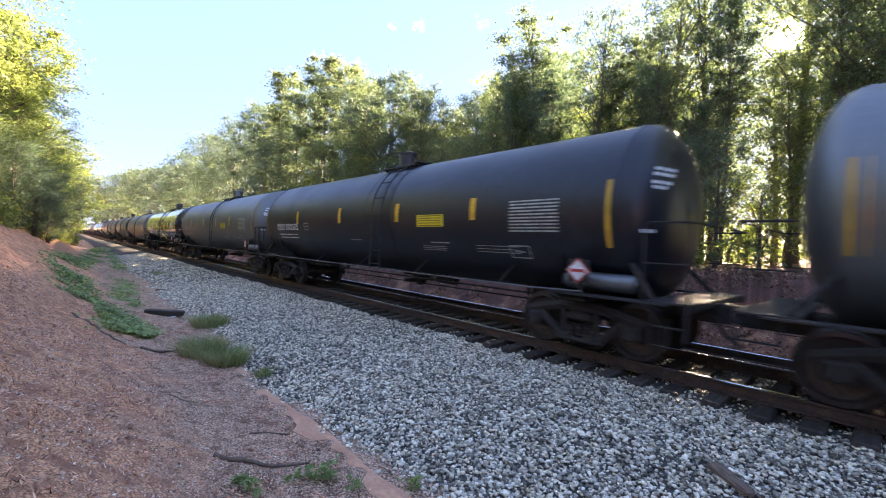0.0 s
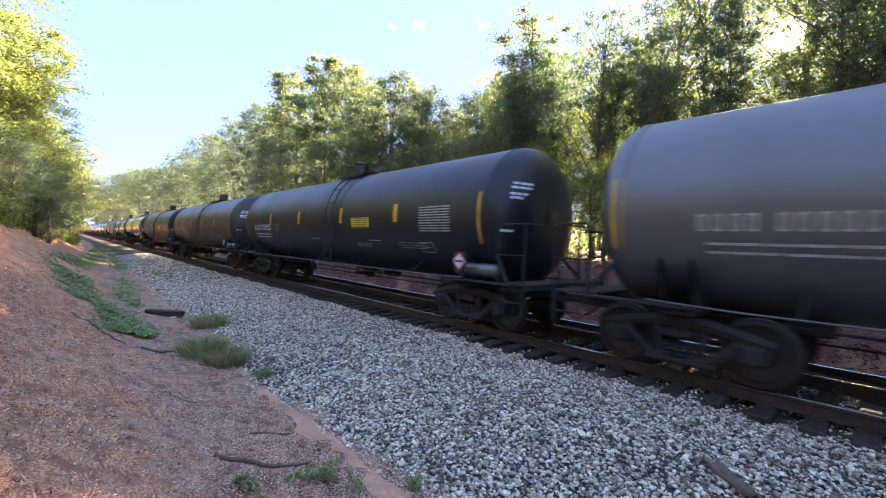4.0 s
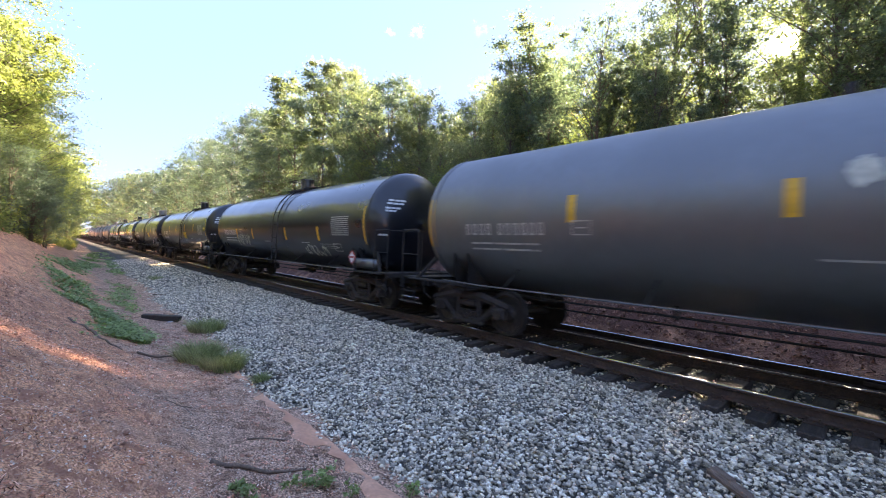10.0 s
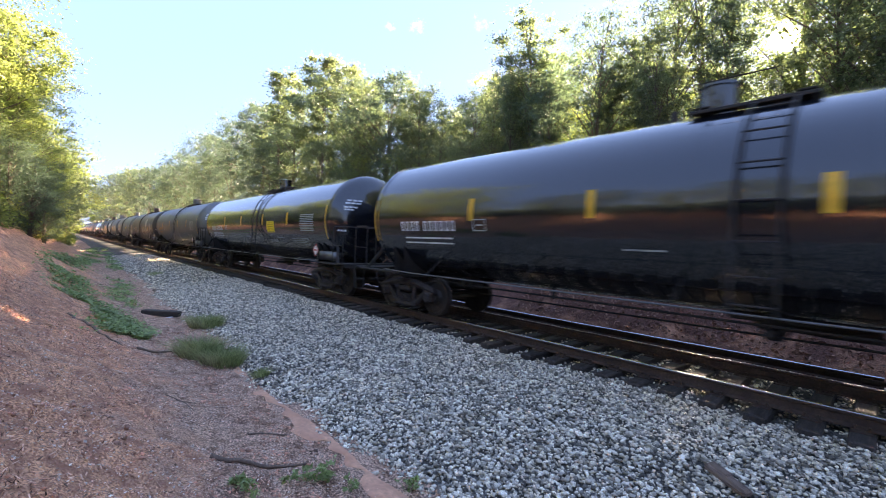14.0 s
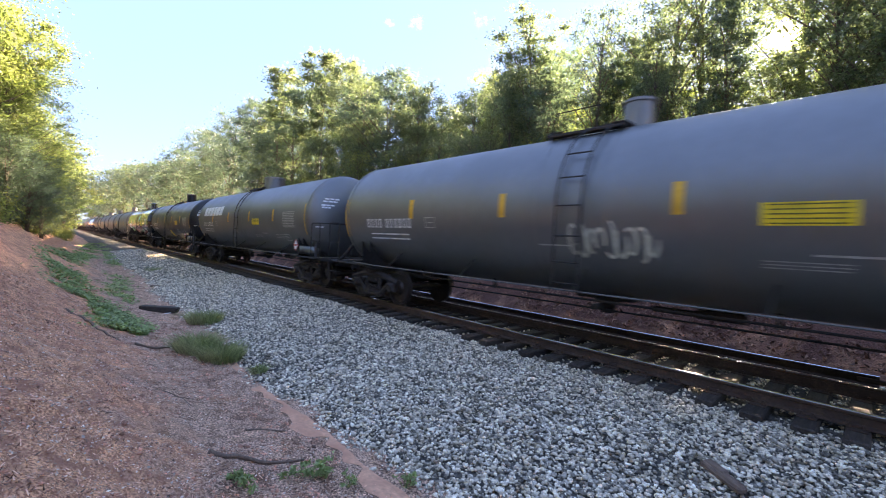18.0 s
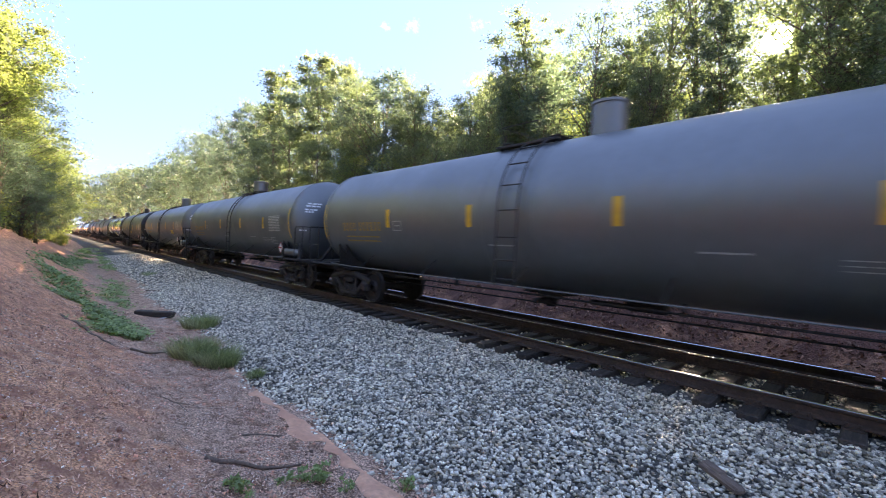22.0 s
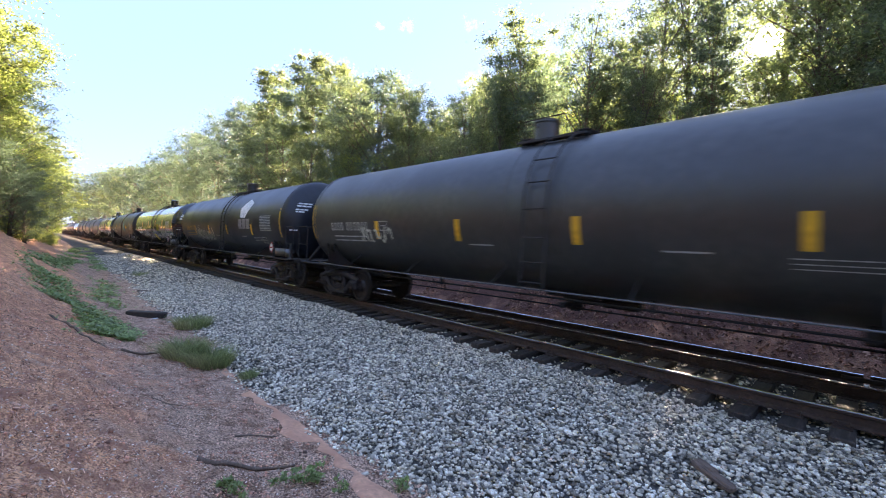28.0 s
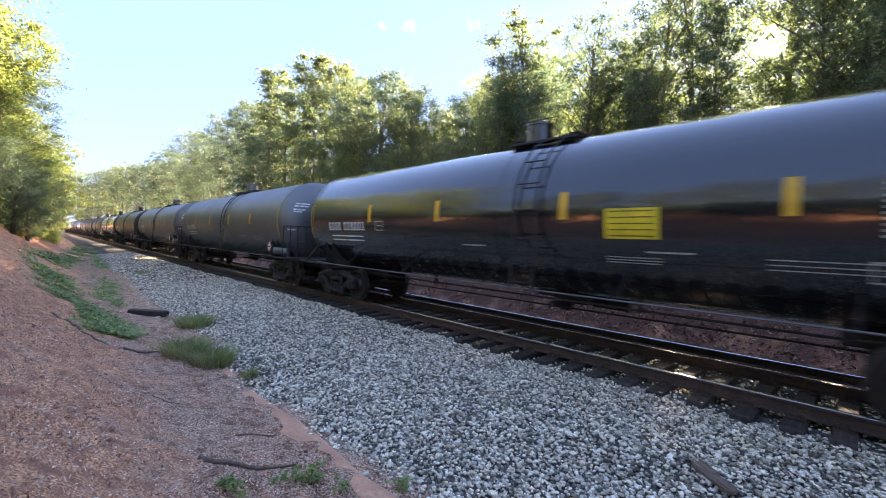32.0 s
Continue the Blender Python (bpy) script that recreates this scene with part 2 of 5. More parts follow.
# leaves in three tones; leaf_sun has the sunlit look put into its colour
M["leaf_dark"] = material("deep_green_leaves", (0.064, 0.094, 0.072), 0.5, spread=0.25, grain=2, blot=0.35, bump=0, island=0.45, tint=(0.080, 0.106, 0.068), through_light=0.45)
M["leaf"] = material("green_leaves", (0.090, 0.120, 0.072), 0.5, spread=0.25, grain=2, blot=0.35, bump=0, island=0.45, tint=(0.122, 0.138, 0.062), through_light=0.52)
M["leaf_sun"] = material("sunlit_yellow_green_leaves", (0.120, 0.156, 0.056), 0.5, spread=0.25, grain=2, blot=0.35, bump=0, island=0.4, tint=(0.165, 0.175, 0.052), through_light=0.52)
M["grass"] = material("grass_blades", (0.24, 0.27, 0.125), 0.6, spread=0.3, grain=4, blot=1.5, bump=0, island=0.4, tint=(0.33, 0.29, 0.17), through_light=0.35)
M["weed"] = material("weed_leaves", (0.25, 0.31, 0.125), 0.55, spread=0.3, grain=6, blot=2, bump=0, island=0.3, through_light=0.3)
M["litter"] = material("dry_litter", (0.68, 0.40, 0.27), 0.9, spread=0.4, grain=8, blot=1.5, bump=0, island=0.75, tint=(0.62, 0.40, 0.27))
M["stalk"] = material("dead_stalks", (0.26, 0.13, 0.085), 0.9, spread=0.4, grain=8, blot=1.5, bump=0, island=0.7, tint=(0.36, 0.20, 0.13))
M["clod"] = material("clay_clods", (0.66, 0.30, 0.19), 0.95, spread=0.35, grain=18, blot=3, bump=0.3, island=0.5, tint=(0.24, 0.14, 0.10))
M["chip"] = material("pale_flakes", (0.78, 0.62, 0.50), 0.8, spread=0.25, grain=20, blot=3, bump=0, island=0.5)
M["old_wood"] = material("weathered_wood", (0.19, 0.125, 0.09), 0.85, spread=0.5, grain=8, blot=2, bump=0.6, stretch=(1, 8, 8))
M["pale_sand"] = material("washed_clay", (0.66, 0.34, 0.21), 0.95, spread=0.2, grain=20, blot=2, bump=0.3, tint=(0.55, 0.26, 0.16), rough_spread=0.04)


# ---------- geometry helpers ----------
class Shape:
    """Collects vertices and faces of one mesh."""

    def __init__(self):
        self.v, self.f, self.k = [], [], []

    def add(self, verts, faces, k=0):
        o = len(self.v)
        self.v += [tuple(p) for p in verts]
        self.f += [tuple(i + o for i in q) for q in faces]
        self.k += [k] * len(faces)
        return self

    def box(self, c, s, ch=0.0, k=0, m=None):
        """A box about c with sides s; ch: chamfer."""
        hx, hy, hz = (a / 2 for a in s)
        ch = min(ch, hx * 0.8, hy * 0.8, hz * 0.8)
        vs, idx = [], {}
        for sx in (-1, 1):
            for sy in (-1, 1):
                for sz in (-1, 1):
                    if ch <= 0:
                        idx[sx, sy, sz] = [len(vs)] * 3
                        vs.append((sx * hx, sy * hy, sz * hz))
                    else:
                        idx[sx, sy, sz] = [len(vs), len(vs) + 1, len(vs) + 2]
                        vs += [(sx * hx, sy * (hy - ch), sz * (hz - ch)), (sx * (hx - ch), sy * hy, sz * (hz - ch)), (sx * (hx - ch), sy * (hy - ch), sz * hz)]
        fs = []
        for s in (-1, 1):
            for a, q in ((0, [(s, -1, -1), (s, 1, -1), (s, 1, 1), (s, -1, 1)]), (1, [(-1, s, -1), (-1, s, 1), (1, s, 1), (1, s, -1)]), (2, [(-1, -1, s), (1, -1, s), (1, 1, s), (-1, 1, s)])):
                f = [idx[p][a] for p in q]
                fs.append(f if s > 0 else f[::-1])
        if ch > 0:
            for p in (-1, 1):
                for q in (-1, 1):
                    fs.append([idx[p, q, -1][0], idx[p, q, -1][1], idx[p, q, 1][1], idx[p, q, 1][0]])
                    fs.append([idx[p, -1, q][0], idx[p, -1, q][2], idx[p, 1, q][2], idx[p, 1, q][0]])
                    fs.append([idx[-1, p, q][1], idx[-1, p, q][2], idx[1, p, q][2], idx[1, p, q][1]])
            for key in idx:
                fs.append(idx[key])
        M4 = Matrix.Translation(c) @ (m or Matrix.Identity(4))
        return self.add([M4 @ Vector(p) for p in vs], fs, k)

    def tube(self, pts, r, seg=8, k=0, caps=True):
        """A round bar along points; r: one radius or one for each point."""
        pts = [Vector(p) for p in pts]
        rs = r if isinstance(r, (list, tuple)) else [r] * len(pts)
        vs, fs, side = [], [], None
        for i, p in enumerate(pts):
            d = (pts[min(i + 1, len(pts) - 1)] - pts[max(i - 1, 0)]).normalized()
            if side is None:
                side = d.cross(Vector((0, 0, 1)) if abs(d.z) < 0.9 else Vector((1, 0, 0))).normalized()
            side = (side - d * side.dot(d)).normalized()
            up = d.cross(side)
            for j in range(seg):
                a = 2 * math.pi * j / seg
                vs.append(p + (side * math.cos(a) + up * math.sin(a)) * rs[i])
        for i in range(len(pts) - 1):
            for j in range(seg):
                fs.append((i * seg + j, i * seg + (j + 1) % seg, (i + 1) * seg + (j + 1) % seg, (i + 1) * seg + j))
        if caps:
            fs.append(tuple(range(seg))[::-1])
            fs.append(tuple((len(pts) - 1) * seg + j for j in range(seg)))
        return self.add(vs, fs, k)

    def lathe(self, prof, axis="x", seg=32, c=(0, 0, 0), k=0):
        """Turns a profile of (along, radius) about an axis."""
        vs, fs = [], []
        for a, r in prof:
            for j in range(seg):
                t = 2 * math.pi * j / seg
                u, w = r * math.cos(t), r * math.sin(t)
                p = {"x": (a, u, w), "y": (w, a, u), "z": (u, w, a)}[axis]
                vs.append((p[0] + c[0], p[1] + c[1], p[2] + c[2]))
        n = len(prof)
        for i in range(n - 1):
            for j in range(seg):
                fs.append((i * seg + j, (i + 1) * seg + j, (i + 1) * seg + (j + 1) % seg, i * seg + (j + 1) % seg)[::-1])
        fs.append(tuple(range(seg)))
        fs.append(tuple((n - 1) * seg + j for j in range(seg))[::-1])
        return self.add(vs, fs, k)

    def mesh(self, name, mats, smooth=False):
        me = bpy.data.meshes.new(name)
        me.from_pydata(self.v, [], self.f)
        for m in (mats if isinstance(mats, (list, tuple)) else [mats]):
            me.materials.append(m)
        me.polygons.foreach_set("material_index", self.k)
        if smooth:
            me.polygons.foreach_set("use_smooth", [len(f) <= 4 for f in self.f])
        me.update()
        return me


def part(name, mesh, parent, m=None, label=""):
    ob = new(name, mesh)
    ob.parent = parent
    if m is not None:
        ob.matrix_basis = m
    if label:
        tagged(ob, label)
    return ob


def raw_mesh(name, verts, faces, mat, smooth=False):
    """A mesh from arrays: verts n x 3, faces m x 3 or m x 4."""
    me = bpy.data.meshes.new(name)
    n, k = faces.shape
    me.vertices.add(len(verts))
    me.vertices.foreach_set("co", np.asarray(verts, np.float32).ravel())
    me.loops.add(n * k)
    me.loops.foreach_set("vertex_index", np.asarray(faces, np.int32).ravel())
    me.polygons.add(n)
    me.polygons.foreach_set("loop_start", np.arange(0, n * k, k, dtype=np.int32))
    me.materials.append(mat)
    if smooth:
        me.polygons.foreach_set("use_smooth", np.ones(n, bool))
    me.update(calc_edges=True)
    return me


# ---------- earth, ballast ----------
def grid_mesh(name, xs, ys, height, mat, smooth=True):
    gx, gy = np.meshgrid(xs, ys, indexing="ij")
    v = np.stack([gx, gy, height(gx, gy)], -1).reshape(-1, 3)
    nx, ny = len(xs), len(ys)
    i = (np.arange(nx - 1)[:, None] * ny + np.arange(ny - 1)[None, :]).ravel()
    return raw_mesh(name, v, np.stack([i, i + ny, i + ny + 1, i + 1], 1), mat, smooth)


def steps(*stretches):
    """Coordinates in stretches of (from, to, step)."""
    out = [np.arange(a, b, s) for a, b, s in stretches]
    return np.concatenate(out + [[stretches[-1][1]]])


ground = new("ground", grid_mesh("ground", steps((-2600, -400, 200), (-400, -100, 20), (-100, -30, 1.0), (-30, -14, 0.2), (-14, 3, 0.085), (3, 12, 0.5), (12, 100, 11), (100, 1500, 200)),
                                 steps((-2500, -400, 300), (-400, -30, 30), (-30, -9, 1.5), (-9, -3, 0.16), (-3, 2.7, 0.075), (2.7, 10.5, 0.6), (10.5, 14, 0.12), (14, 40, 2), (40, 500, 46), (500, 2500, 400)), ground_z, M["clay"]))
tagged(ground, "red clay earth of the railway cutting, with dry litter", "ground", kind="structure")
bed = new("ballast_bed", grid_mesh("ballast_bed", steps((-1500, -100, 50), (-100, -30, 1.0), (-30, 4, 0.1), (4, 60, 4)),
                                   np.concatenate([np.linspace(0, 1, 50)]), lambda x, s: 0 * x, M["ballast_bed"]))
_co = np.empty(len(bed.data.vertices) * 3, np.float32)
bed.data.vertices.foreach_get("co", _co)
_co = _co.reshape(-1, 3)
_t = toe_y(_co[:, 0]) - 0.06
_co[:, 1] = _t + (10.9 - _t) * _co[:, 1]
_co[:, 2] = bed_z(_co[:, 0], _co[:, 1])
bed.data.vertices.foreach_set("co", _co.ravel())
bed.data.update()
tagged(bed, "grey crushed stone ballast bed under the railway track", "ballast", kind="structure")


def scatter(name, pts, size, solid, mat, flat=0.65, seed=1, sink=0.25):
    """Stones at points (n x 3), each a warped copy of a small solid."""
    r = np.random.default_rng(seed)
    base, faces = solid
    n, k = len(pts), len(base)
    q = r.normal(size=(n, 4))
    q /= np.linalg.norm(q, axis=1)[:, None]
    w, x, y, z = q.T
    R = np.stack([1 - 2 * (y * y + z * z), 2 * (x * y - z * w), 2 * (x * z + y * w), 2 * (x * y + z * w), 1 - 2 * (x * x + z * z), 2 * (y * z - x * w), 2 * (x * z - y * w), 2 * (y * z + x * w), 1 - 2 * (x * x + y * y)], 1).reshape(n, 3, 3)
    s = size[:, None] * r.uniform(0.55, 1.25, (n, 3))
    v = base[None] * r.uniform(0.72, 1.18, (n, k, 1)) * s[:, None, :]
    v = np.einsum("nij,nkj->nki", R, v)
    v[:, :, 2] *= flat
    v += pts[:, None, :]
    v[:, :, 2] += (size * (0.5 - sink))[:, None]
    f = (faces[None] + (np.arange(n) * k)[:, None, None]).reshape(-1, faces.shape[1])
    return raw_mesh(name, v.reshape(-1, 3), f, mat)


_p = (1 + 5 ** 0.5) / 2
ICO = (np.array([(-1, _p, 0), (1, _p, 0), (-1, -_p, 0), (1, -_p, 0), (0, -1, _p), (0, 1, _p), (0, -1, -_p), (0, 1, -_p), (_p, 0, -1), (_p, 0, 1), (-_p, 0, -1), (-_p, 0, 1)]) / 1.9,
       np.array([(0, 11, 5), (0, 5, 1), (0, 1, 7), (0, 7, 10), (0, 10, 11), (1, 5, 9), (5, 11, 4), (11, 10, 2), (10, 7, 6), (7, 1, 8), (3, 9, 4), (3, 4, 2), (3, 2, 6), (3, 6, 8), (3, 8, 9), (4, 9, 5), (2, 4, 11), (6, 2, 10), (8, 6, 7), (9, 8, 1)]))
OCT = (np.array([(1, 0, 0), (-1, 0, 0), (0, 1, 0), (0, -1, 0), (0, 0, 1), (0, 0, -1)], float),
       np.array([(0, 2, 4), (2, 1, 4), (1, 3, 4), (3, 0, 4), (2, 0, 5), (1, 2, 5), (3, 1, 5), (0, 3, 5)]))


CUBE = (np.array([(x, y, z) for x in (-0.8, 0.8) for y in (-0.8, 0.8) for z in (-0.8, 0.8)]),
        np.array([(0, 1, 3), (0, 3, 2), (4, 6, 7), (4, 7, 5), (0, 4, 5), (0, 5, 1), (2, 3, 7), (2, 7, 6), (0, 2, 6), (0, 6, 4), (1, 5, 7), (1, 7, 3)]))


def ballast_points(n, x0, x1, y0, y1, seed):
    r = np.random.default_rng(seed)
    x, y = r.uniform(x0, x1, n), r.uniform(y0, y1, n)
    keep = y > toe_y(x) - 0.05 - np.abs(r.normal(0, 0.07, n))
    x, y = x[keep], y[keep]
    return np.stack([x, y, bed_z(x, y) + r.uniform(-0.014, 0.024, len(x))], 1)


def ballast_stones():
    r = np.random.default_rng(5)
    for i, (n, x0, x1, y0, y1, a, b, solid) in enumerate(((44000, -6.5, 1.2, 2.2, 6.5, 0.010, 0.028, CUBE), (40000, -22, -6.5, 2.2, 6.35, 0.023, 0.042, OCT), (9000, -22, 1.5, 6.35, 9.4, 0.024, 0.042, OCT), (10000, -50, -22, 2.4, 6.2, 0.04, 0.07, OCT), (3000, -14, 1.5, 9.3, 10.6, 0.03, 0.05, OCT))):
        p = ballast_points(n, x0, x1, y0, y1, 40 + i)
        ob = new("ballast_stones", scatter("ballast_stones", p, r.uniform(a, b, len(p)), solid, M["stone"], seed=60 + i))
        tagged(ob, "loose angular grey granite ballast stones beside the rails", "gravel", kind="stuff")


ballast_stones()


# ---------- track ----------
def rail_mesh(x0, x1):
    prof = [(-0.07, -0.18), (0.07, -0.18), (0.07, -0.168), (0.012, -0.145), (0.010, -0.055), (0.036, -0.042), (0.037, -0.008), (0.029, 0.0), (-0.029, 0.0), (-0.037, -0.008), (-0.036, -0.042), (-0.010, -0.055), (-0.012, -0.145), (-0.07, -0.168)]
    s, n = Shape(), len(prof)
    vs = [(x, y, z) for x in (x0, x1) for y, z in prof]
    for j in range(n):
        s_k = 1 if j in (6, 7, 8) else 0
        q = (j, (j + 1) % n, n + (j + 1) % n, n + j)
        s.f.append(q), s.k.append(s_k)
    s.v = vs
    s.f += [tuple(range(n))[::-1], tuple(n + j for j in range(n))]
    s.k += [0, 0]
    return s.mesh("rail", [M["rail_side"], M["rail_top"]])


TIES = [-0.18, -0.62, -1.11, -1.63, -2.12, -2.59]


def track():
    base = new("railway_track")
    base.location = (0, TRACK_Y, 0)
    tagged(base, "single railway track of worn steel rails on dark creosoted ties", "railway track", kind="structure")
    me = rail_mesh(-1500, 60)
    for y in (-0.75, 0.75):
        part("rail", me, base, pose(0, y, 0), "steel rail with a bright polished head")
    r = random.Random(3)
    tie = [Shape().box((0, 0, 0), (0.215 + d, 2.6, 0.18), 0.012 + d / 4).mesh("tie", M["tie"]) for d in (0.0, 0.012, 0.024)]
    plate = Shape().box((0, 0, 0), (0.19, 0.34, 0.018), 0.004).mesh("tie_plate", M["rail_side"])
    spike = Shape().box((0, 0, 0), (0.018, 0.018, 0.05)).box((0, 0.012, 0.03), (0.032, 0.045, 0.014), 0.004).mesh("spike", M["rail_side"])
    xs = [x for x in (0.3, 0.78, 1.27, 1.76, 2.25)] + TIES + [-2.59 - 0.488 * i for i in range(1, 286)]
    for i, x in enumerate(xs):
        dx, dy, turn = (0, r.uniform(-0.03, 0.03), r.uniform(-0.8, 0.8)) if -3 < x < 0 else (r.uniform(-0.03, 0.03), r.uniform(-0.06, 0.06), r.uniform(-1.5, 1.5))
        part("tie", r.choice(tie), base, pose(x + dx, dy, TIE_TOP - 0.088 - r.uniform(0, 0.012), 0, 0, turn))
        if x > -16:
            for y in (-0.75, 0.75):
                part("tie_plate", plate, base, pose(x + dx, y, -0.187))
                for sx, sy in ((-0.06, -0.085), (0.06, 0.085), (0.055, -0.085)):
                    part("spike", spike, base, pose(x + dx + sx, y + sy, -0.165, 0, 0, 0 if sy < 0 else 180))
    far = Shape()
    for i in range(1, 900):
        x = xs[-1] - 0.488 * i
        far.box((x, 0, TIE_TOP - 0.09), (0.22, 2.6, 0.18))
    tagged(part("distant_ties", far.mesh("distant_ties", M["tie"]), base), kind="stuff")
    spare = new("spare_rail")
    length = rail_mesh(-5.96, 5.96)
    bar = Shape().box((0, 0, -0.1), (0.62, 0.05, 0.08), 0.012).mesh("joint_bar", M["rail_side"])
    for i in range(6):
        part("rail_length", length, spare, pose(-54 + 12 * i, 0, 0))
        if i:
            part("joint_bar", bar, spare, pose(-60 + 12 * i, -0.02, 0))
    spare.matrix_basis = pose(0, 10.02, -0.12, 0, 0, 0.05)
    tagged(spare, "spare steel rail lying along the far ballast shoulder", "rail")


track()


# ---------- tank cars ----------
R_TANK, Z_TANK = 1.52, 2.44
R_WHEEL = 0.457
HEAD = 0.56             # depth of a tank head
CACHE = {}


def cached(key, make):
    if key not in CACHE:
        CACHE[key] = make()
    return CACHE[key]


def patch(shape, x0, x1, a0, a1, lift=0.005, k=0, n=None):
    """A thin curved plate on the near side of the tank: from x0 to x1, from a0 to a1 degrees above its middle."""
    n = n or max(1, int(abs(a1 - a0) / 5) + 1)
    vs, r = [], R_TANK + lift
    for i in range(n + 1):
        a = radians(a0 + (a1 - a0) * i / n)
        for x in (x0, x1):
            vs.append((x, -r * math.cos(a), Z_TANK + r * math.sin(a)))
    fs = [(2 * i, 2 * i + 1, 2 * i + 3, 2 * i + 2) for i in range(n)]
    return shape.add(vs, fs, k)


def deg(z):
    """Angle on the tank at height z."""
    return math.degrees(math.asin(max(-1, min(1, (z - Z_TANK) / R_TANK))))


def tank_mesh(length, mat):
    h, prof = length / 2, []
    for i in range(10):
        a = math.pi / 2 * i / 9
        prof.append((-h - HEAD * math.cos(a), max(0.001, R_TANK * math.sin(a) ** 0.92)))
    xs = [-h + 0.05, -length / 6, -0.6, 0.6, length / 6, h - 0.05]
    prof += [(x, R_TANK) for x in xs]
    prof += [(-x, r) for x, r in prof[:10]][::-1]
    return Shape().lathe(prof, "x", 60, (0, 0, Z_TANK)).mesh("tank", mat, True)


def band_mesh(mat, w=0.10, t=0.012):
    p = [(-w / 2, R_TANK - 0.02), (-w / 2, R_TANK + t), (w / 2, R_TANK + t), (w / 2, R_TANK - 0.02)]
    return Shape().lathe(p, "x", 60, (0, 0, Z_TANK)).mesh("seam_band", mat, False)


def wheelset_mesh():
    s = Shape()
    s.lathe([(-1.12, 0.001), (-1.12, 0.085), (-0.86, 0.09), (-0.84, 0.1), (0.84, 0.1), (0.86, 0.09), (1.12, 0.085), (1.12, 0.001)], "y", 8)
    for sg in (-1, 1):
        pr = [(0.67, 0.13), (0.675, 0.40), (0.685, R_WHEEL + 0.024), (0.71, R_WHEEL + 0.024), (0.72, R_WHEEL), (0.82, R_WHEEL - 0.006), (0.822, 0.39), (0.775, 0.36), (0.76, 0.2), (0.83, 0.15), (0.83, 0.1)]
        s.lathe([(sg * a, r) for a, r in pr], "y", 20)
        for i in range(3):
            a = 2 * math.pi * i / 3
            s.box((0.05 * math.cos(a), sg * 1.125, 0.05 * math.sin(a)), (0.03, 0.03, 0.03))
    return s.mesh("wheelset", M["wheel"], False)


def sideframe_mesh():
    """Cast side frame with its two openings, springs and bearing housings."""
    s = Shape()
    y = 0.0
    s.tube([(-1.12, y, 0.60), (-0.80, y, 0.68), (-0.35, y, 0.77), (0.35, y, 0.77), (0.80, y, 0.68), (1.12, y, 0.60)], [0.075, 0.085, 0.09, 0.09, 0.085, 0.075], 6)
    for sg in (-1, 1):
        s.tube([(sg * 0.80, y, 0.62), (sg * 0.62, y, 0.45), (sg * 0.38, y, 0.25), (sg * 0.1, y, 0.23)], [0.08, 0.075, 0.075, 0.08], 6)
        s.tube([(sg * 0.30, y, 0.76), (sg * 0.30, y, 0.25)], 0.06, 8)
        s.box((sg * 0.89, y, 0.47), (0.30, 0.20, 0.26), 0.04)
        s.lathe([(-0.13, 0.001), (-0.13, 0.10), (-0.10, 0.12), (0.05, 0.13), (0.06, 0.001)], "y", 14, (sg * 0.89, y, R_WHEEL))
        for j in (-0.16, 0.0, 0.16):
            if sg > 0:
                s.lathe([(0.26 + 0.03 * zz, 0.052 + 0.016 * (zz % 2)) for zz in range(8)], "z", 6, (j, -0.02, 0))
    s.box((0, y, 0.20), (0.9, 0.17, 0.09), 0.03)
    s.box((0, y, 0.60), (0.46, 0.20, 0.12), 0.03)
    return s.mesh("side_frame", M["truck"], False)


WHEELS = {-1: [], 1: []}


def truck(car, x, n):
    """One truck: the bolster carries two side frames and two wheelsets."""
    bol = cached("bolster", lambda: Shape().box((0, 0, 0.62), (0.34, 2.1, 0.22), 0.05).box((0, 0, 0.78), (0.5, 0.6, 0.12), 0.03).box((0, 0, 0.5), (1.3, 0.1, 0.08), 0.02)
                 .box((0.45, 0, 0.4), (0.08, 1.6, 0.14), 0.02).box((-0.45, 0, 0.4), (0.08, 1.6, 0.14), 0.02).mesh("truck", M["truck"]))
    t = part("truck", bol, car, pose(x, 0, 0), "rusty two-axle freight truck")
    sf = cached("sideframe", sideframe_mesh)
    part("side_frame", sf, t, pose(0, -1.0, 0))
    part("side_frame", sf, t, pose(0, 1.0, 0, 0, 0, 180))
    ws = cached("wheelset", wheelset_mesh)
    for sg in (-1, 1):
        w = part("wheelset", ws, t, pose(sg * 0.89, 0, R_WHEEL))
        WHEELS[sg].append(w)
    return t


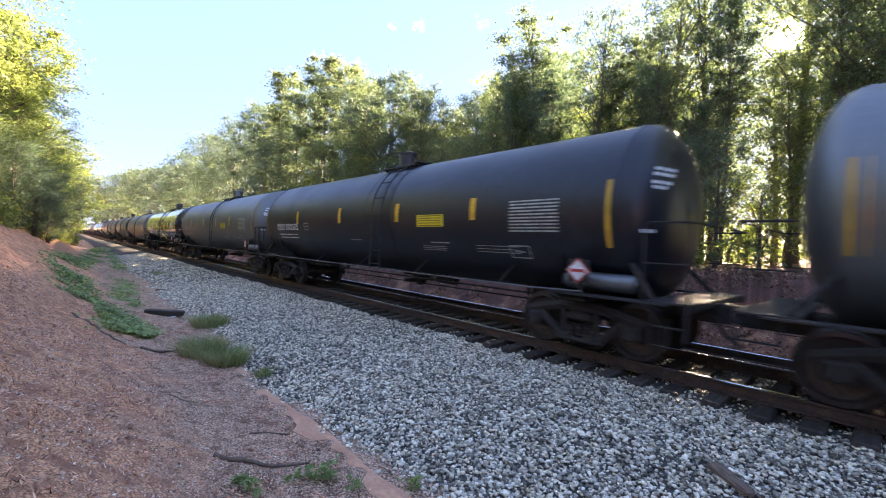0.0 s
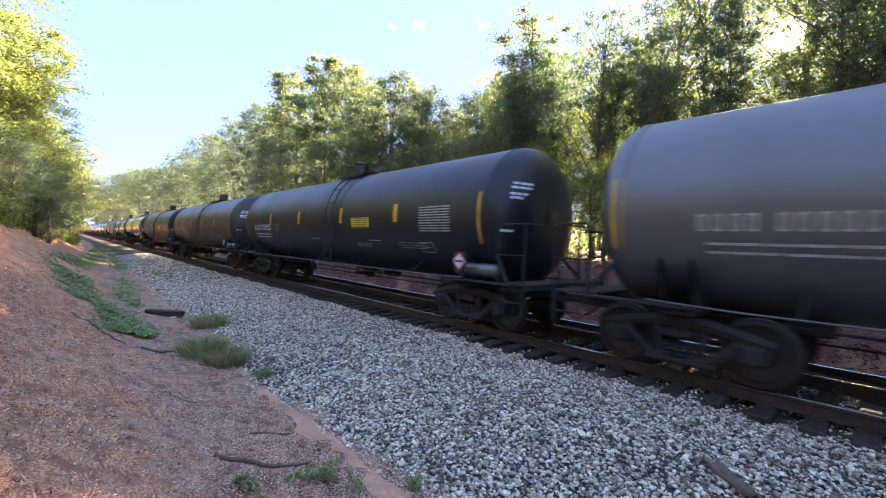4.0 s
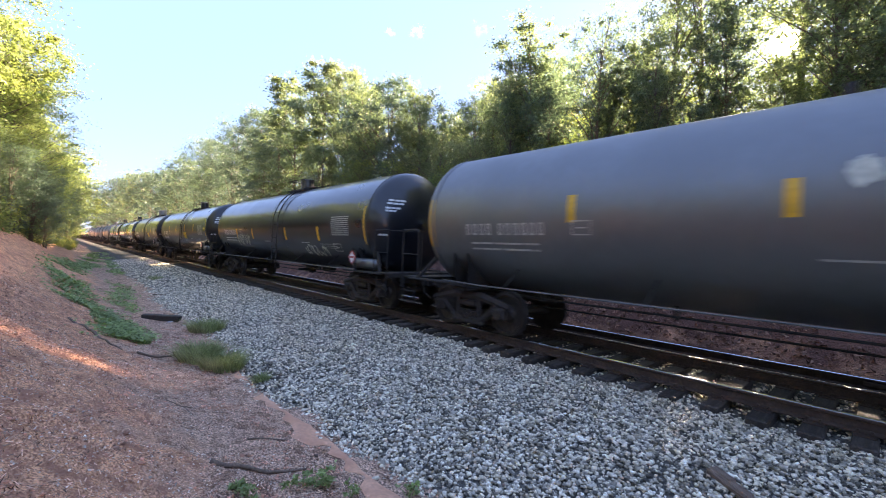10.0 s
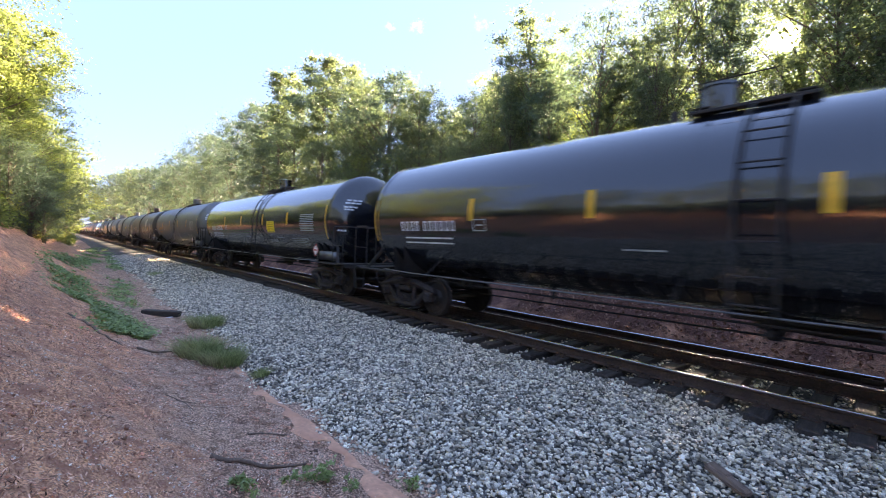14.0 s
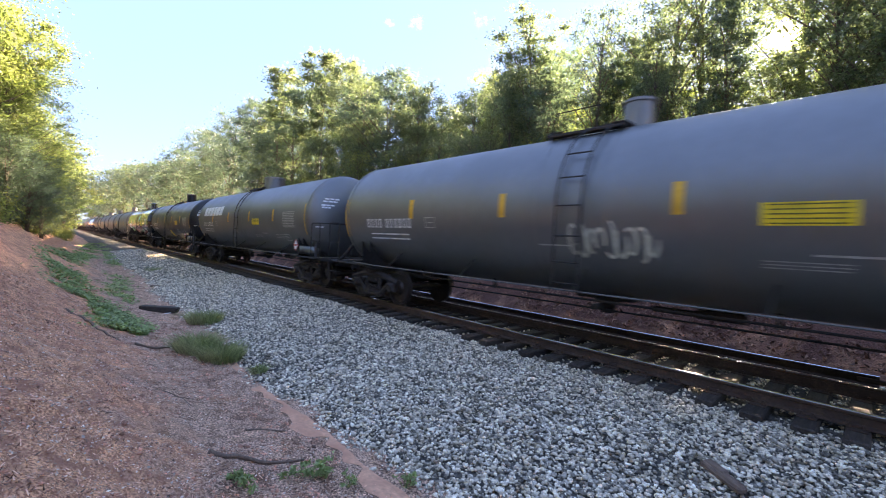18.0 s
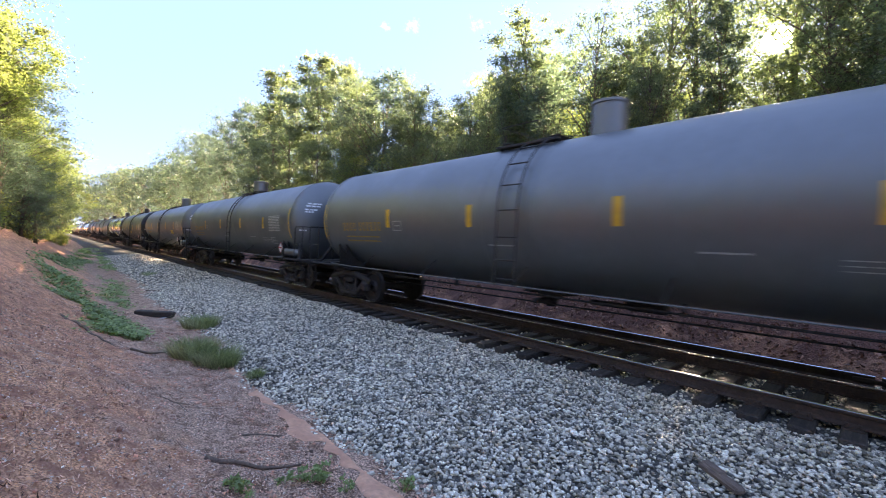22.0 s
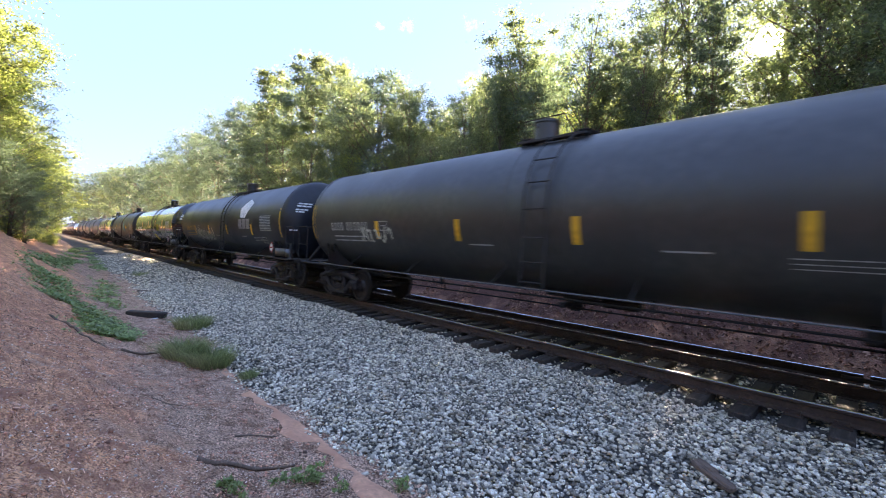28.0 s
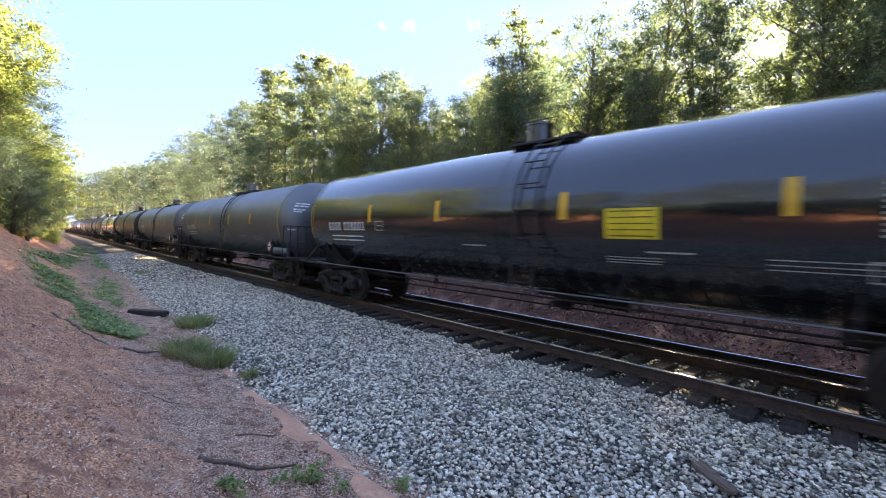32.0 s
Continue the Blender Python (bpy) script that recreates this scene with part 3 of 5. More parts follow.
def end_parts(car, h, sg, near_tank):
    """What hangs at one end: sill, cradle, platform, rail, coupler."""
    u = M["under"]
    e = h * sg
    rot = pose(e, 0, 0, 0, 0, 0 if sg > 0 else 180)
    part("stub_sill", cached("sill", lambda: Shape().box((-0.6, 0, 0.86), (3.6, 0.42, 0.30), 0.02).box((-1.4, 0, 0.96), (0.9, 0.7, 0.10), 0.02).mesh("stub_sill", u)), car, rot)
    part("tank_cradle", cached("cradle", lambda: cradle_mesh(u)), car, rot)
    part("end_platform", cached("platform", lambda: Shape().box((0.72, 0, 1.05), (0.62, 2.9, 0.04), 0.01).box((1.03, 0, 1.01), (0.03, 2.9, 0.12), 0.008)
                                .box((-0.2, -1.42, 1.03), (1.9, 0.24, 0.035), 0.008).box((-0.2, 1.42, 1.03), (1.9, 0.24, 0.035), 0.008).mesh("end_platform", u)), car, rot)
    for s2 in (-1, 1):
        part("end_handrail", cached(("hr", s2), lambda: Shape().tube([(0.42, s2 * 1.5, 1.05), (0.42, s2 * 1.5, 2.12), (0.47, s2 * 1.5, 2.18), (0.98, s2 * 1.5, 2.18), (1.02, s2 * 1.45, 2.18), (1.02, s2 * 0.35, 2.18), (1.02, s2 * 0.35, 1.05)], 0.018, 6)
                                    .tube([(1.02, s2 * 1.5, 2.16), (1.02, s2 * 1.5, 0.55)], 0.016, 6).tube([(0.42, s2 * 1.5, 1.6), (1.02, s2 * 1.5, 1.6)], 0.012, 6).mesh("end_handrail", u)), car, rot)
        part("end_step", cached(("st", s2), lambda: Shape().tube([(0.55, s2 * 1.48, 1.05), (0.55, s2 * 1.48, 0.45), (0.98, s2 * 1.48, 0.45), (0.98, s2 * 1.48, 1.05)], 0.015, 6)
                                .box((0.76, s2 * 1.46, 0.72), (0.42, 0.06, 0.02)).mesh("end_step", u)), car, rot)
        part("corner_brace", cached(("cb", s2), lambda: Shape().tube([(0.55, s2 * 1.38, 1.03), (-0.15, s2 * 1.05, 1.9)], 0.045, 6).mesh("corner_brace", u)), car, rot)
    part("coupler", cached("coupler", lambda: Shape().box((0.95, 0, 0.86), (0.9, 0.16, 0.16), 0.03).box((1.36, 0.02, 0.86), (0.24, 0.30, 0.27), 0.05)
                           .tube([(1.05, -0.3, 0.82), (1.2, -0.34, 0.55), (1.4, -0.3, 0.42)], 0.022, 6).box((1.02, -0.55, 0.98), (0.04, 1.3, 0.04), 0.01).mesh("coupler", M["truck"])), car, rot)


def cradle_mesh(mat):
    """Bolster and saddle plates that carry the tank on the truck."""
    s = Shape()
    pts = []
    for i in range(13):
        a = radians(-150 + 10 * i)
        pts.append(((R_TANK + 0.004) * math.cos(a), Z_TANK + (R_TANK + 0.004) * math.sin(a)))
    for x in (-1.0, -0.6):
        vs = [(x + d, y, z) for d in (-0.02, 0.02) for y, z in pts] + [(x + d, y, 0.92) for d in (-0.02, 0.02) for y in (-1.25, 1.25)]
        n = len(pts)
        s.add(vs, [tuple(range(n)) + (2 * n + 1, 2 * n), tuple(n + i for i in range(n))[::-1] + (2 * n + 2, 2 * n + 3)] + [(i, n + i, n + i + 1, i + 1) for i in range(n - 1)])
    s.box((-0.8, 0, 0.93), (0.5, 2.7, 0.06), 0.01)
    return s.mesh("tank_cradle", mat)


def ladder_mesh(mat):
    s = Shape()
    arc = [(-(R_TANK + 0.09) * math.cos(radians(a)), Z_TANK + (R_TANK + 0.09) * math.sin(radians(a))) for a in range(-5, 76, 8)]
    line = [(-(R_TANK + 0.09), 1.05), (-(R_TANK + 0.09), 1.7)] + arc
    for x in (-0.23, 0.23):
        s.tube([(x, y, z) for y, z in line], 0.018, 6)
    return s.mesh("ladder", mat)


RUNGS = [a for a in (-52, -35, -18, 0, 17, 34, 52, 70)]


def ladder(car, paint, x, turn):
    """Two bent side rails with a rung at every step."""
    ob = part("ladder", cached("ladder", lambda: ladder_mesh(M["under"])), car, pose(x, 0, 0, 0, 0, turn))
    rung = cached("rung", lambda: Shape().tube([(-0.23, 0, 0), (0.23, 0, 0)], 0.014, 6).mesh("rung", M["under"]))
    for a in RUNGS:
        part("rung", rung, ob, pose(0, -(R_TANK + 0.09) * math.cos(radians(max(a, -5))), Z_TANK + (R_TANK + 0.09) * math.sin(radians(a))))


def top_platform_mesh(mat):
    """Narrow walkway grating on brackets round the housing."""
    s = Shape()
    top = Z_TANK + R_TANK
    for y in (-0.62, 0.62):
        s.box((-0.1, y, top - 0.07), (1.5, 0.22, 0.025), 0.006)
        s.box((-0.1, y * 1.18, top - 0.08), (1.52, 0.02, 0.05), 0.006)
        for x in (-0.78, -0.3, 0.2, 0.6):
            s.box((x, y * 1.05, top - 0.16), (0.04, 0.04, 0.2))
    for x in (-0.72, 0.5):
        s.box((x, 0, top + 0.02), (0.24, 1.2, 0.025), 0.006)
    return s.mesh("top_platform", mat)


def top_rail_mesh():
    s, top = Shape(), Z_TANK + R_TANK
    for y in (-0.72, 0.72):
        s.tube([(-1.0, y, top), (-1.0, y, top + 0.34), (-0.1, y, top + 0.34), (-0.1, y, top)], 0.012, 5)
    s.tube([(-1.0, -0.72, top + 0.34), (-1.0, 0.72, top + 0.34)], 0.012, 5)
    return s.mesh("safety_rail", M["under"])


def housing_mesh(r, hgt, mat):
    top = Z_TANK + R_TANK
    return Shape().lathe([(top - 0.1, r), (top + hgt - 0.06, r), (top + hgt - 0.05, r + 0.03), (top + hgt, r + 0.03), (top + hgt + 0.03, r - 0.06), (top + hgt + 0.03, 0.001)], "z", 28).mesh("valve_housing", mat, False)


def manway_mesh(mat):
    s, top = Shape(), Z_TANK + R_TANK
    s.lathe([(top - 0.05, 0.20), (top + 0.08, 0.20), (top + 0.08, 0.24), (top + 0.12, 0.24), (top + 0.15, 0.14), (top + 0.15, 0.001)], "z", 20, (0.85, 0, 0))
    for i in range(8):
        a = 2 * math.pi * i / 8
        s.box((0.85 + 0.24 * math.cos(a), 0.24 * math.sin(a), top + 0.10), (0.04, 0.04, 0.08), 0.01)
    return s.mesh("manway", mat)


def vent_mesh(mat):
    top = Z_TANK + R_TANK
    return Shape().tube([(-0.75, 0.2, top - 0.05), (-0.75, 0.2, top + 0.28)], [0.09, 0.06], 10).mesh("vent", mat)


def brake_gear_mesh():
    """Brake pipe, rods and cylinder slung under the tank."""
    s = Shape()
    zb = Z_TANK - R_TANK
    s.tube([(-6.4, -0.45, 0.88), (-5, -0.45, zb - 0.10), (5, -0.45, zb - 0.10), (6.4, -0.45, 0.88)], 0.022, 6)
    s.tube([(-5.8, -0.15, 0.62), (5.8, -0.15, 0.66)], 0.018, 6)
    for x in (-5, -2.5, 2.5, 5):
        s.box((x, -0.45, zb - 0.03), (0.06, 0.08, 0.22))
    s.tube([(1.3, 0.35, zb - 0.13), (2.0, 0.35, zb - 0.13)], 0.13, 12)
    s.box((1.0, 0.1, zb - 0.16), (0.7, 0.08, 0.10), 0.02)
    return s.mesh("brake_gear", M["under"])


def outlet_mesh():
    s, zb = Shape(), Z_TANK - R_TANK
    s.lathe([(zb + 0.15, 0.34), (zb - 0.12, 0.26), (zb - 0.2, 0.16), (zb - 0.34, 0.12), (zb - 0.36, 0.001)][::-1], "z", 16)
    s.box((0.0, -0.3, zb - 0.2), (0.12, 0.6, 0.1), 0.02)
    s.box((0.0, 0, zb - 0.02), (1.1, 0.5, 0.12), 0.03)
    return s.mesh("bottom_outlet", M["under"])


def small(ob):
    """Print too fine to pick apart."""
    return tagged(ob, kind="stuff")


def lines_block(x0, x1, z0, z1, rows, mat, name, seed, fill=0.55):
    """Print that cannot be read: rows of bars."""
    r, s = random.Random(seed), Shape()
    a0, a1 = deg(z0), deg(z1)
    for i in range(rows):
        a = a1 + (a0 - a1) * (i + 0.2) / rows
        b = a + (a0 - a1) * fill / rows
        x = x0
        while x < x1 - 0.04:
            w = min(r.uniform(0.12, 0.5) * (x1 - x0), x1 - x)
            patch(s, x, x + w, b, a)
            x += w + 0.02 * (x1 - x0)
    return s.mesh(name, mat)


def frame_mesh(w, z, hh, mat):
    """A stencilled frame with a line or two in it."""
    s, b = Shape(), 0.02
    patch(s, -w / 2, w / 2, deg(z), deg(z + b))
    patch(s, -w / 2, w / 2, deg(z + hh - b), deg(z + hh))
    patch(s, -w / 2, -w / 2 + b, deg(z + b), deg(z + hh - b))
    patch(s, w / 2 - b, w / 2, deg(z + b), deg(z + hh - b))
    patch(s, -w / 4, w / 4, deg(z + hh * 0.45), deg(z + hh * 0.55))
    return s.mesh("stencil_box", mat)


def head_x(y, z):
    """How far the front head stands out of the shell at a place on it."""
    r = min(0.999, math.hypot(y, z - Z_TANK) / R_TANK)
    return HEAD * math.cos(math.asin(r ** (1 / 0.92)))


def head_stencil_mesh():
    s = Shape()
    for j, (z, y0, y1) in enumerate(((3.02, -1.05, -0.55), (2.93, -1.1, -0.6), (2.80, -1.15, -0.72), (2.72, -1.15, -0.85), (2.05, -1.3, -1.05))):
        for q in range(3):
            a, b = y0 + (y1 - y0) * q / 3, y0 + (y1 - y0) * (q + 0.85) / 3
            s.add([(head_x(y, zz) + 0.008, y, zz) for y, zz in ((a, z), (b, z), (b, z + 0.05), (a, z + 0.05))], [(0, 1, 2, 3)])
    return s.mesh("head_stencil", M["white"])


def number_mesh(x0, z, h, pitch, groups, mat):
    """A car's stencilled mark as one hollow bar a character."""
    s, x = Shape(), x0
    for g in groups:
        for _ in range(g):
            w, t = pitch * 0.62, pitch * 0.17
            patch(s, x, x + t, deg(z), deg(z + h))
            patch(s, x + w - t, x + w, deg(z), deg(z + h))
            patch(s, x + t, x + w - t, deg(z + h - t), deg(z + h))
            patch(s, x + t, x + w - t, deg(z), deg(z + t))
            x += pitch
        x += pitch * 0.6
    return s.mesh("car_mark", mat)


def spray_mesh(x0, x1, z0, z1, mat, seed, n=9, w=0.05):
    """Scrawled spray paint: loose looping strokes with no letters in them."""
    r, s = random.Random(seed), Shape()
    for i in range(n):
        cx = x0 + (x1 - x0) * (i + 0.5) / n
        rx, rz = (x1 - x0) / n * r.uniform(0.4, 0.8), (z1 - z0) / 2 * r.uniform(0.5, 1.0)
        cz, ph, turn = (z0 + z1) / 2 + r.uniform(-0.1, 0.1) * (z1 - z0), r.uniform(0, 6.28), r.choice((-1, 1)) * r.uniform(2.5, 5.5)
        m, prev = 16, None
        for j in range(m + 1):
            a = ph + turn * j / m
            px, pz = cx + rx * math.cos(a) * (0.6 + 0.4 * j / m), cz + rz * math.sin(a)
            ww = w * (0.6 + 0.6 * math.sin(math.pi * j / m))
            nx, nz = math.cos(a), math.sin(a)
            cur = []
            for sg in (-1, 1):
                x, z = px + sg * ww / 2 * nx, pz + sg * ww / 2 * nz
                an = radians(deg(z))
                rr = R_TANK + 0.005 + 0.0004 * i
                cur.append((x, -rr * math.cos(an), Z_TANK + rr * math.sin(an)))
            if prev:
                s.add([prev[0], prev[1], cur[1], cur[0]], [(0, 1, 2, 3)])
            prev = cur
    return s.mesh("spray_paint", mat)


def blob_mesh(x0, x1, z0, z1, mat, seed, name="painted_patch"):
    """An uneven painted patch."""
    r, s = random.Random(seed), Shape()
    n, vs = 18, []
    for ring in (0.0, 0.5, 1.0):
        for i in range(n):
            a = 2 * math.pi * i / n
            k = ring * (1 if ring < 1 else r.uniform(0.7, 1.05))
            x, z = (x0 + x1) / 2 + (x1 - x0) / 2 * k * math.cos(a), (z0 + z1) / 2 + (z1 - z0) / 2 * k * math.sin(a)
            an = radians(deg(z))
            vs.append((x, -(R_TANK + 0.005) * math.cos(an), Z_TANK + (R_TANK + 0.005) * math.sin(an)))
    fs = [(q * n + i, q * n + (i + 1) % n, (q + 1) * n + (i + 1) % n, (q + 1) * n + i) for q in (0, 1) for i in range(n)]
    return s.add(vs, fs).mesh(name, mat)


def emblem_mesh(x0, x1, z0, z1, mat):
    """A five-cornered painted shape."""
    s, vs = Shape(), []
    corner = ((0.0, 0.52), (0.48, 1.0), (1.0, 0.75), (0.58, 0.0), (0.12, 0.02))
    for k in (0.0, 0.5, 1.0):
        for i in range(20):
            a, b = corner[i // 4], corner[(i // 4 + 1) % 5]
            u, w = a[0] + (b[0] - a[0]) * (i % 4) / 4, a[1] + (b[1] - a[1]) * (i % 4) / 4
            x, z = x0 + (x1 - x0) * (0.45 + (u - 0.45) * k), z0 + (z1 - z0) * (0.5 + (w - 0.5) * k)
            an = radians(deg(z))
            vs.append((x, -(R_TANK + 0.005) * math.cos(an), Z_TANK + (R_TANK + 0.005) * math.sin(an)))
    fs = [(q * 20 + i, q * 20 + (i + 1) % 20, (q + 1) * 20 + (i + 1) % 20, (q + 1) * 20 + i) for q in (0, 1) for i in range(20)]
    return s.add(vs, fs).mesh("emblem", mat)


PAINTS = {"gloss": ("gloss_black", "glossy black"), "black": ("black", "satin black"), "matt": ("matt_black", "dusty black"), "grey": ("grey", "weathered dark grey"), "olive": ("olive", "dusty brown-black")}
CARS = []


def tank_car(rear, length, paint, marks, full=True):
    """A tank car whose shell runs from rear to rear + length along the train."""
    mat, word = M[PAINTS[paint][0]], PAINTS[paint][1]
    length = round(length, 1)
    h = length / 2
    car = new("tank_car")
    car.location = (rear + h, TRACK_Y, 0)
    extra = marks.get("say", "")
    tagged(car, f"{word} railway tank car" + (extra or " with yellow edge stripes"), "tank car", "tank cars of the train")
    CARS.append((car, rear + h))
    part("tank", cached(("tank", length, paint), lambda: tank_mesh(length, mat)), car)
    truck(car, h - 0.8, 0)
    truck(car, -h + 0.8, 1)
    for sg in (-1, 1):
        end_parts(car, h, sg, mat)
    for y in (-1.58, 1.58):
        part("side_rail", cached(("siderail", length, y), lambda: Shape().tube([(-h + 0.5, y * 0.97, 1.09), (-h + 1.6, y, 1.06), (h - 1.6, y, 1.06), (h - 0.5, y * 0.97, 1.09)], 0.015, 6).mesh("side_rail", M["rail_line"])), car, None, "long grey side handrail")
    for x in [-h + 2.2 + i * (length - 4.4) / 4 for i in range(5)]:
        part("rail_bracket", cached("bracket", lambda: Shape().tube([(0, -1.58, 1.06), (0, -1.1, 1.42)], 0.014, 5).mesh("rail_bracket", M["under"])), car, pose(x, 0, 0))
    lad = marks.get("ladder", 0.9)
    ladder(car, paint, lad, 0)
    ladder(car, paint, lad, 180)
    part("top_platform", cached("topplat", lambda: top_platform_mesh(M["under"])), car, pose(lad - 0.2, 0, 0))
    part("safety_rail", cached("toprail", top_rail_mesh), car, pose(lad + 0.1, 0, 0))
    big = marks.get("dome", 0)
    hm = mat if big != 2 else M["silver"]
    part("valve_housing", cached(("housing", big, paint), lambda: housing_mesh((0.26, 0.32, 0.36, 0.31, 0.46)[big], (0.5, 0.62, 0.62, 0.56, 0.5)[big], hm)), car, pose(marks.get("dome_at", lad - 0.84), 0, 0), "round valve housing")
    part("manway", cached(("manway", paint), lambda: manway_mesh(M["under"])), car, pose(lad - 0.95, 0, 0))
    part("vent", cached("vent", lambda: vent_mesh(M["under"])), car, pose(lad - 0.8, 0, 0))
    part("brake_gear", cached("brake", brake_gear_mesh), car)
    part("bottom_outlet", cached("outlet", outlet_mesh), car, pose(lad, 0, 0))
    part("air_reservoir", cached("reservoir", lambda: Shape().lathe([(-0.62, 0.001), (-0.6, 0.1), (-0.54, 0.15), (0.54, 0.15), (0.6, 0.1), (0.62, 0.001)], "x", 18, (0, -1.25, 1.25)).mesh("air_reservoir", M["grey"], True)), car, pose(h - 0.35, 0, 0), "horizontal grey air reservoir")
    for x in (-h + 0.05, h - 0.05):
        part("seam_band", cached(("band", paint), lambda: band_mesh(mat)), car, pose(x, 0, 0))
    if marks.get("seam", 1):
        for x in (-0.75, 0.45):
            part("seam_band", cached(("band2", paint), lambda: band_mesh(mat, 0.06, 0.006)), car, pose(lad + x, 0, 0))
    if not full:
        return car
    y_mat = M["yellow"]
    end_stripe = cached("end_stripe", lambda: patch(Shape(), -0.085, 0.085, deg(1.80), deg(2.85), n=8).mesh("end_stripe", y_mat))
    low = marks.get("drop", 0.0)
    mid_stripe = cached(("mid_stripe", low), lambda: patch(Shape(), -0.075, 0.075, deg(2.27 - low), deg(2.72 - low), n=4).mesh("side_stripe", y_mat))
    for x in (-h + 0.03, h - 0.09):
        part("end_stripe", end_stripe, car, pose(x, 0, 0), "yellow reflective stripe")
    for x in marks.get("stripes", (-3.85, -1.25, 1.55, 4.1) if paint in ("gloss", "black") and "say" not in marks else (-4.3, -1.55, 1.5, 4.3)):
        part("side_stripe", mid_stripe, car, pose(x, 0, 0), "yellow reflective stripe")
    num = M[marks.get("number", "white")]
    small(part("car_mark", cached(("num", length, marks.get("number", "white"), marks.get("groups", (4, 6))), lambda: number_mesh(-h + 1.1, 2.06, 0.22, 0.183, marks.get("groups", (4, 6)), num)), car, None, "stencilled mark as pale bars"))
    small(part("stencil_text", cached(("stencil", length, marks.get("number", "white")), lambda: lines_block(-h + 1.2, -h + 2.85, 1.72, 1.94, 2, num, "stencil_text", 5, 0.3)), car))
    if marks.get("data", 1):
        small(part("data_panel", cached(("data", length), lambda: lines_block(h - 2.05, h - 1.0, 2.02, 2.62, 10, M["dim_white"], "data_panel", 8, 0.45)), car, None, "faded white lines of small print"))
    small(part("stencil_text", cached(("low", length), lambda: lines_block(4.3, 5.4, 1.60, 1.78, 3, M["dim_white"], "stencil_text", 12, 0.22)), car))
    for x in (-0.45, 3.2):
        part("stencil_line", cached("stline", lambda: patch(Shape(), -0.3, 0.3, deg(1.78), deg(1.805)).mesh("stencil_line", M["dim_white"])), car, pose(x, 0, 0))
    for x, z, w, hh in ((-h + 3.68, 2.06, 0.34, 0.24), (h - 1.9, 1.55, 0.46, 0.24))[: 2 if marks.get("data", 1) else 1]:
        part("stencil_box", cached(("stbox", w), lambda: frame_mesh(w, z, hh, M["dim_white"])), car, pose(x, 0, 0))
    small(part("head_stencil", cached("headst", head_stencil_mesh), car, pose(h, 0, 0), "white lines of small print on the tank head"))
    if marks.get("placard", 1):
        def placard():
            s = Shape()
            for kk, r0 in ((1, 0.21), (0, 0.17)):
                s.add([(-r0, -1.5, 1.42), (0, -1.5, 1.42 - r0), (r0, -1.5, 1.42), (0, -1.5, 1.42 + r0)], [(0, 1, 2, 3)], kk)
                s.v = [(x, y if kk else y, z) for x, y, z in s.v]
            s.v = [(x, -1.60 - (0.004 if i >= 4 else 0), z) for i, (x, y, z) in enumerate(s.v)]
            s.box((0, -1.575, 1.42), (0.36, 0.03, 0.36), 0.01, 2)
            s.box((0, -1.5, 1.2), (0.05, 0.05, 0.4), 0, 2)
            s.box((0, -1.61, 1.42), (0.26, 0.006, 0.05), 0, 1)
            return s.mesh("placard", [M["white"], M["red"], M["under"]])
        part("placard", cached("placard", placard), car, pose(h - 0.55, 0, 0), "white and red diamond placard")
    sq = marks.get("square")
    if sq:
        def square(w, t, zc):
            s = patch(Shape(), -w / 2, w / 2, deg(zc - t / 2), deg(zc + t / 2), n=4)
            for i in range(5):
                z = zc - t / 2 + t * (i + 0.5) / 5
                patch(s, -w / 2 + 0.06, w / 2 - 0.06, deg(z - 0.008), deg(z + 0.008), 0.009, 1)
            return s.mesh("warning_panel", [M["panel_yellow"], M["ink"]])
        kind = marks.get("square_kind", 0)
        part("warning_panel", cached(("square", kind), lambda: square(*((0.78, 0.45, 2.2), (0.92, 0.27, 2.28), (0.84, 0.27, 2.26), (0.84, 0.18, 1.8), (0.8, 0.4, 1.98), (0.82, 0.25, 1.9))[kind])), car, pose(sq[0], 0, 0), "yellow warning panel with lines of print")
        small(part("stencil_text", cached("undersq", lambda: lines_block(-0.4, 0.4, 1.60, 1.72, 3, M["dim_white"], "stencil_text", 3, 0.35)), car, pose(sq[0], 0, 0)))
    tag = marks.get("tag")
    if tag:
        def tag_mesh():
            s, n = Shape(), 4
            vs = []
            for q in range(n + 1):
                z = 1.72 - 0.42 * q / n
                an = radians(deg(z))
                for x in (-0.36 + 0.12 * q / n, 0.24 + 0.12 * q / n):
                    vs.append((x, -(R_TANK + 0.006) * math.cos(an), Z_TANK + (R_TANK + 0.006) * math.sin(an)))
            return s.add(vs, [(2 * q, 2 * q + 2, 2 * q + 3, 2 * q + 1) for q in range(n)]).mesh("tag_panel", M["panel_yellow"])
        part("tag_panel", cached("tag", tag_mesh), car, pose(tag, 0, 0), "slanted yellow tag")
    for i, (kind, x0, x1, z0, z1, col, seed) in enumerate(marks.get("paint", ())):
        if kind == "spray":
            small(part("spray_paint", spray_mesh(x0, x1, z0, z1, M[col], seed, max(3, int((x1 - x0) * 7)), 0.055), car, None, "scrawled spray paint"))
        elif kind == "emblem":
            part("emblem", emblem_mesh(x0, x1, z0, z1, M[col]), car, None, "plain white leaf-like company emblem")
        elif kind == "patch":
            part("painted_patch", blob_mesh(x0, x1, z0, z1, M[col], seed), car, None, "uneven painted patch")
        else:
            s = Shape()
            n = seed
            for j in range(n):
                w = (x1 - x0) / n
                patch(s, x0 + w * j + 0.03, x0 + w * (j + 1) - 0.03, deg(z0), deg(z1))
            part("brand_bars", s.mesh("brand_bars", M[col]), car, None, "large white bars of a company mark")
    return car


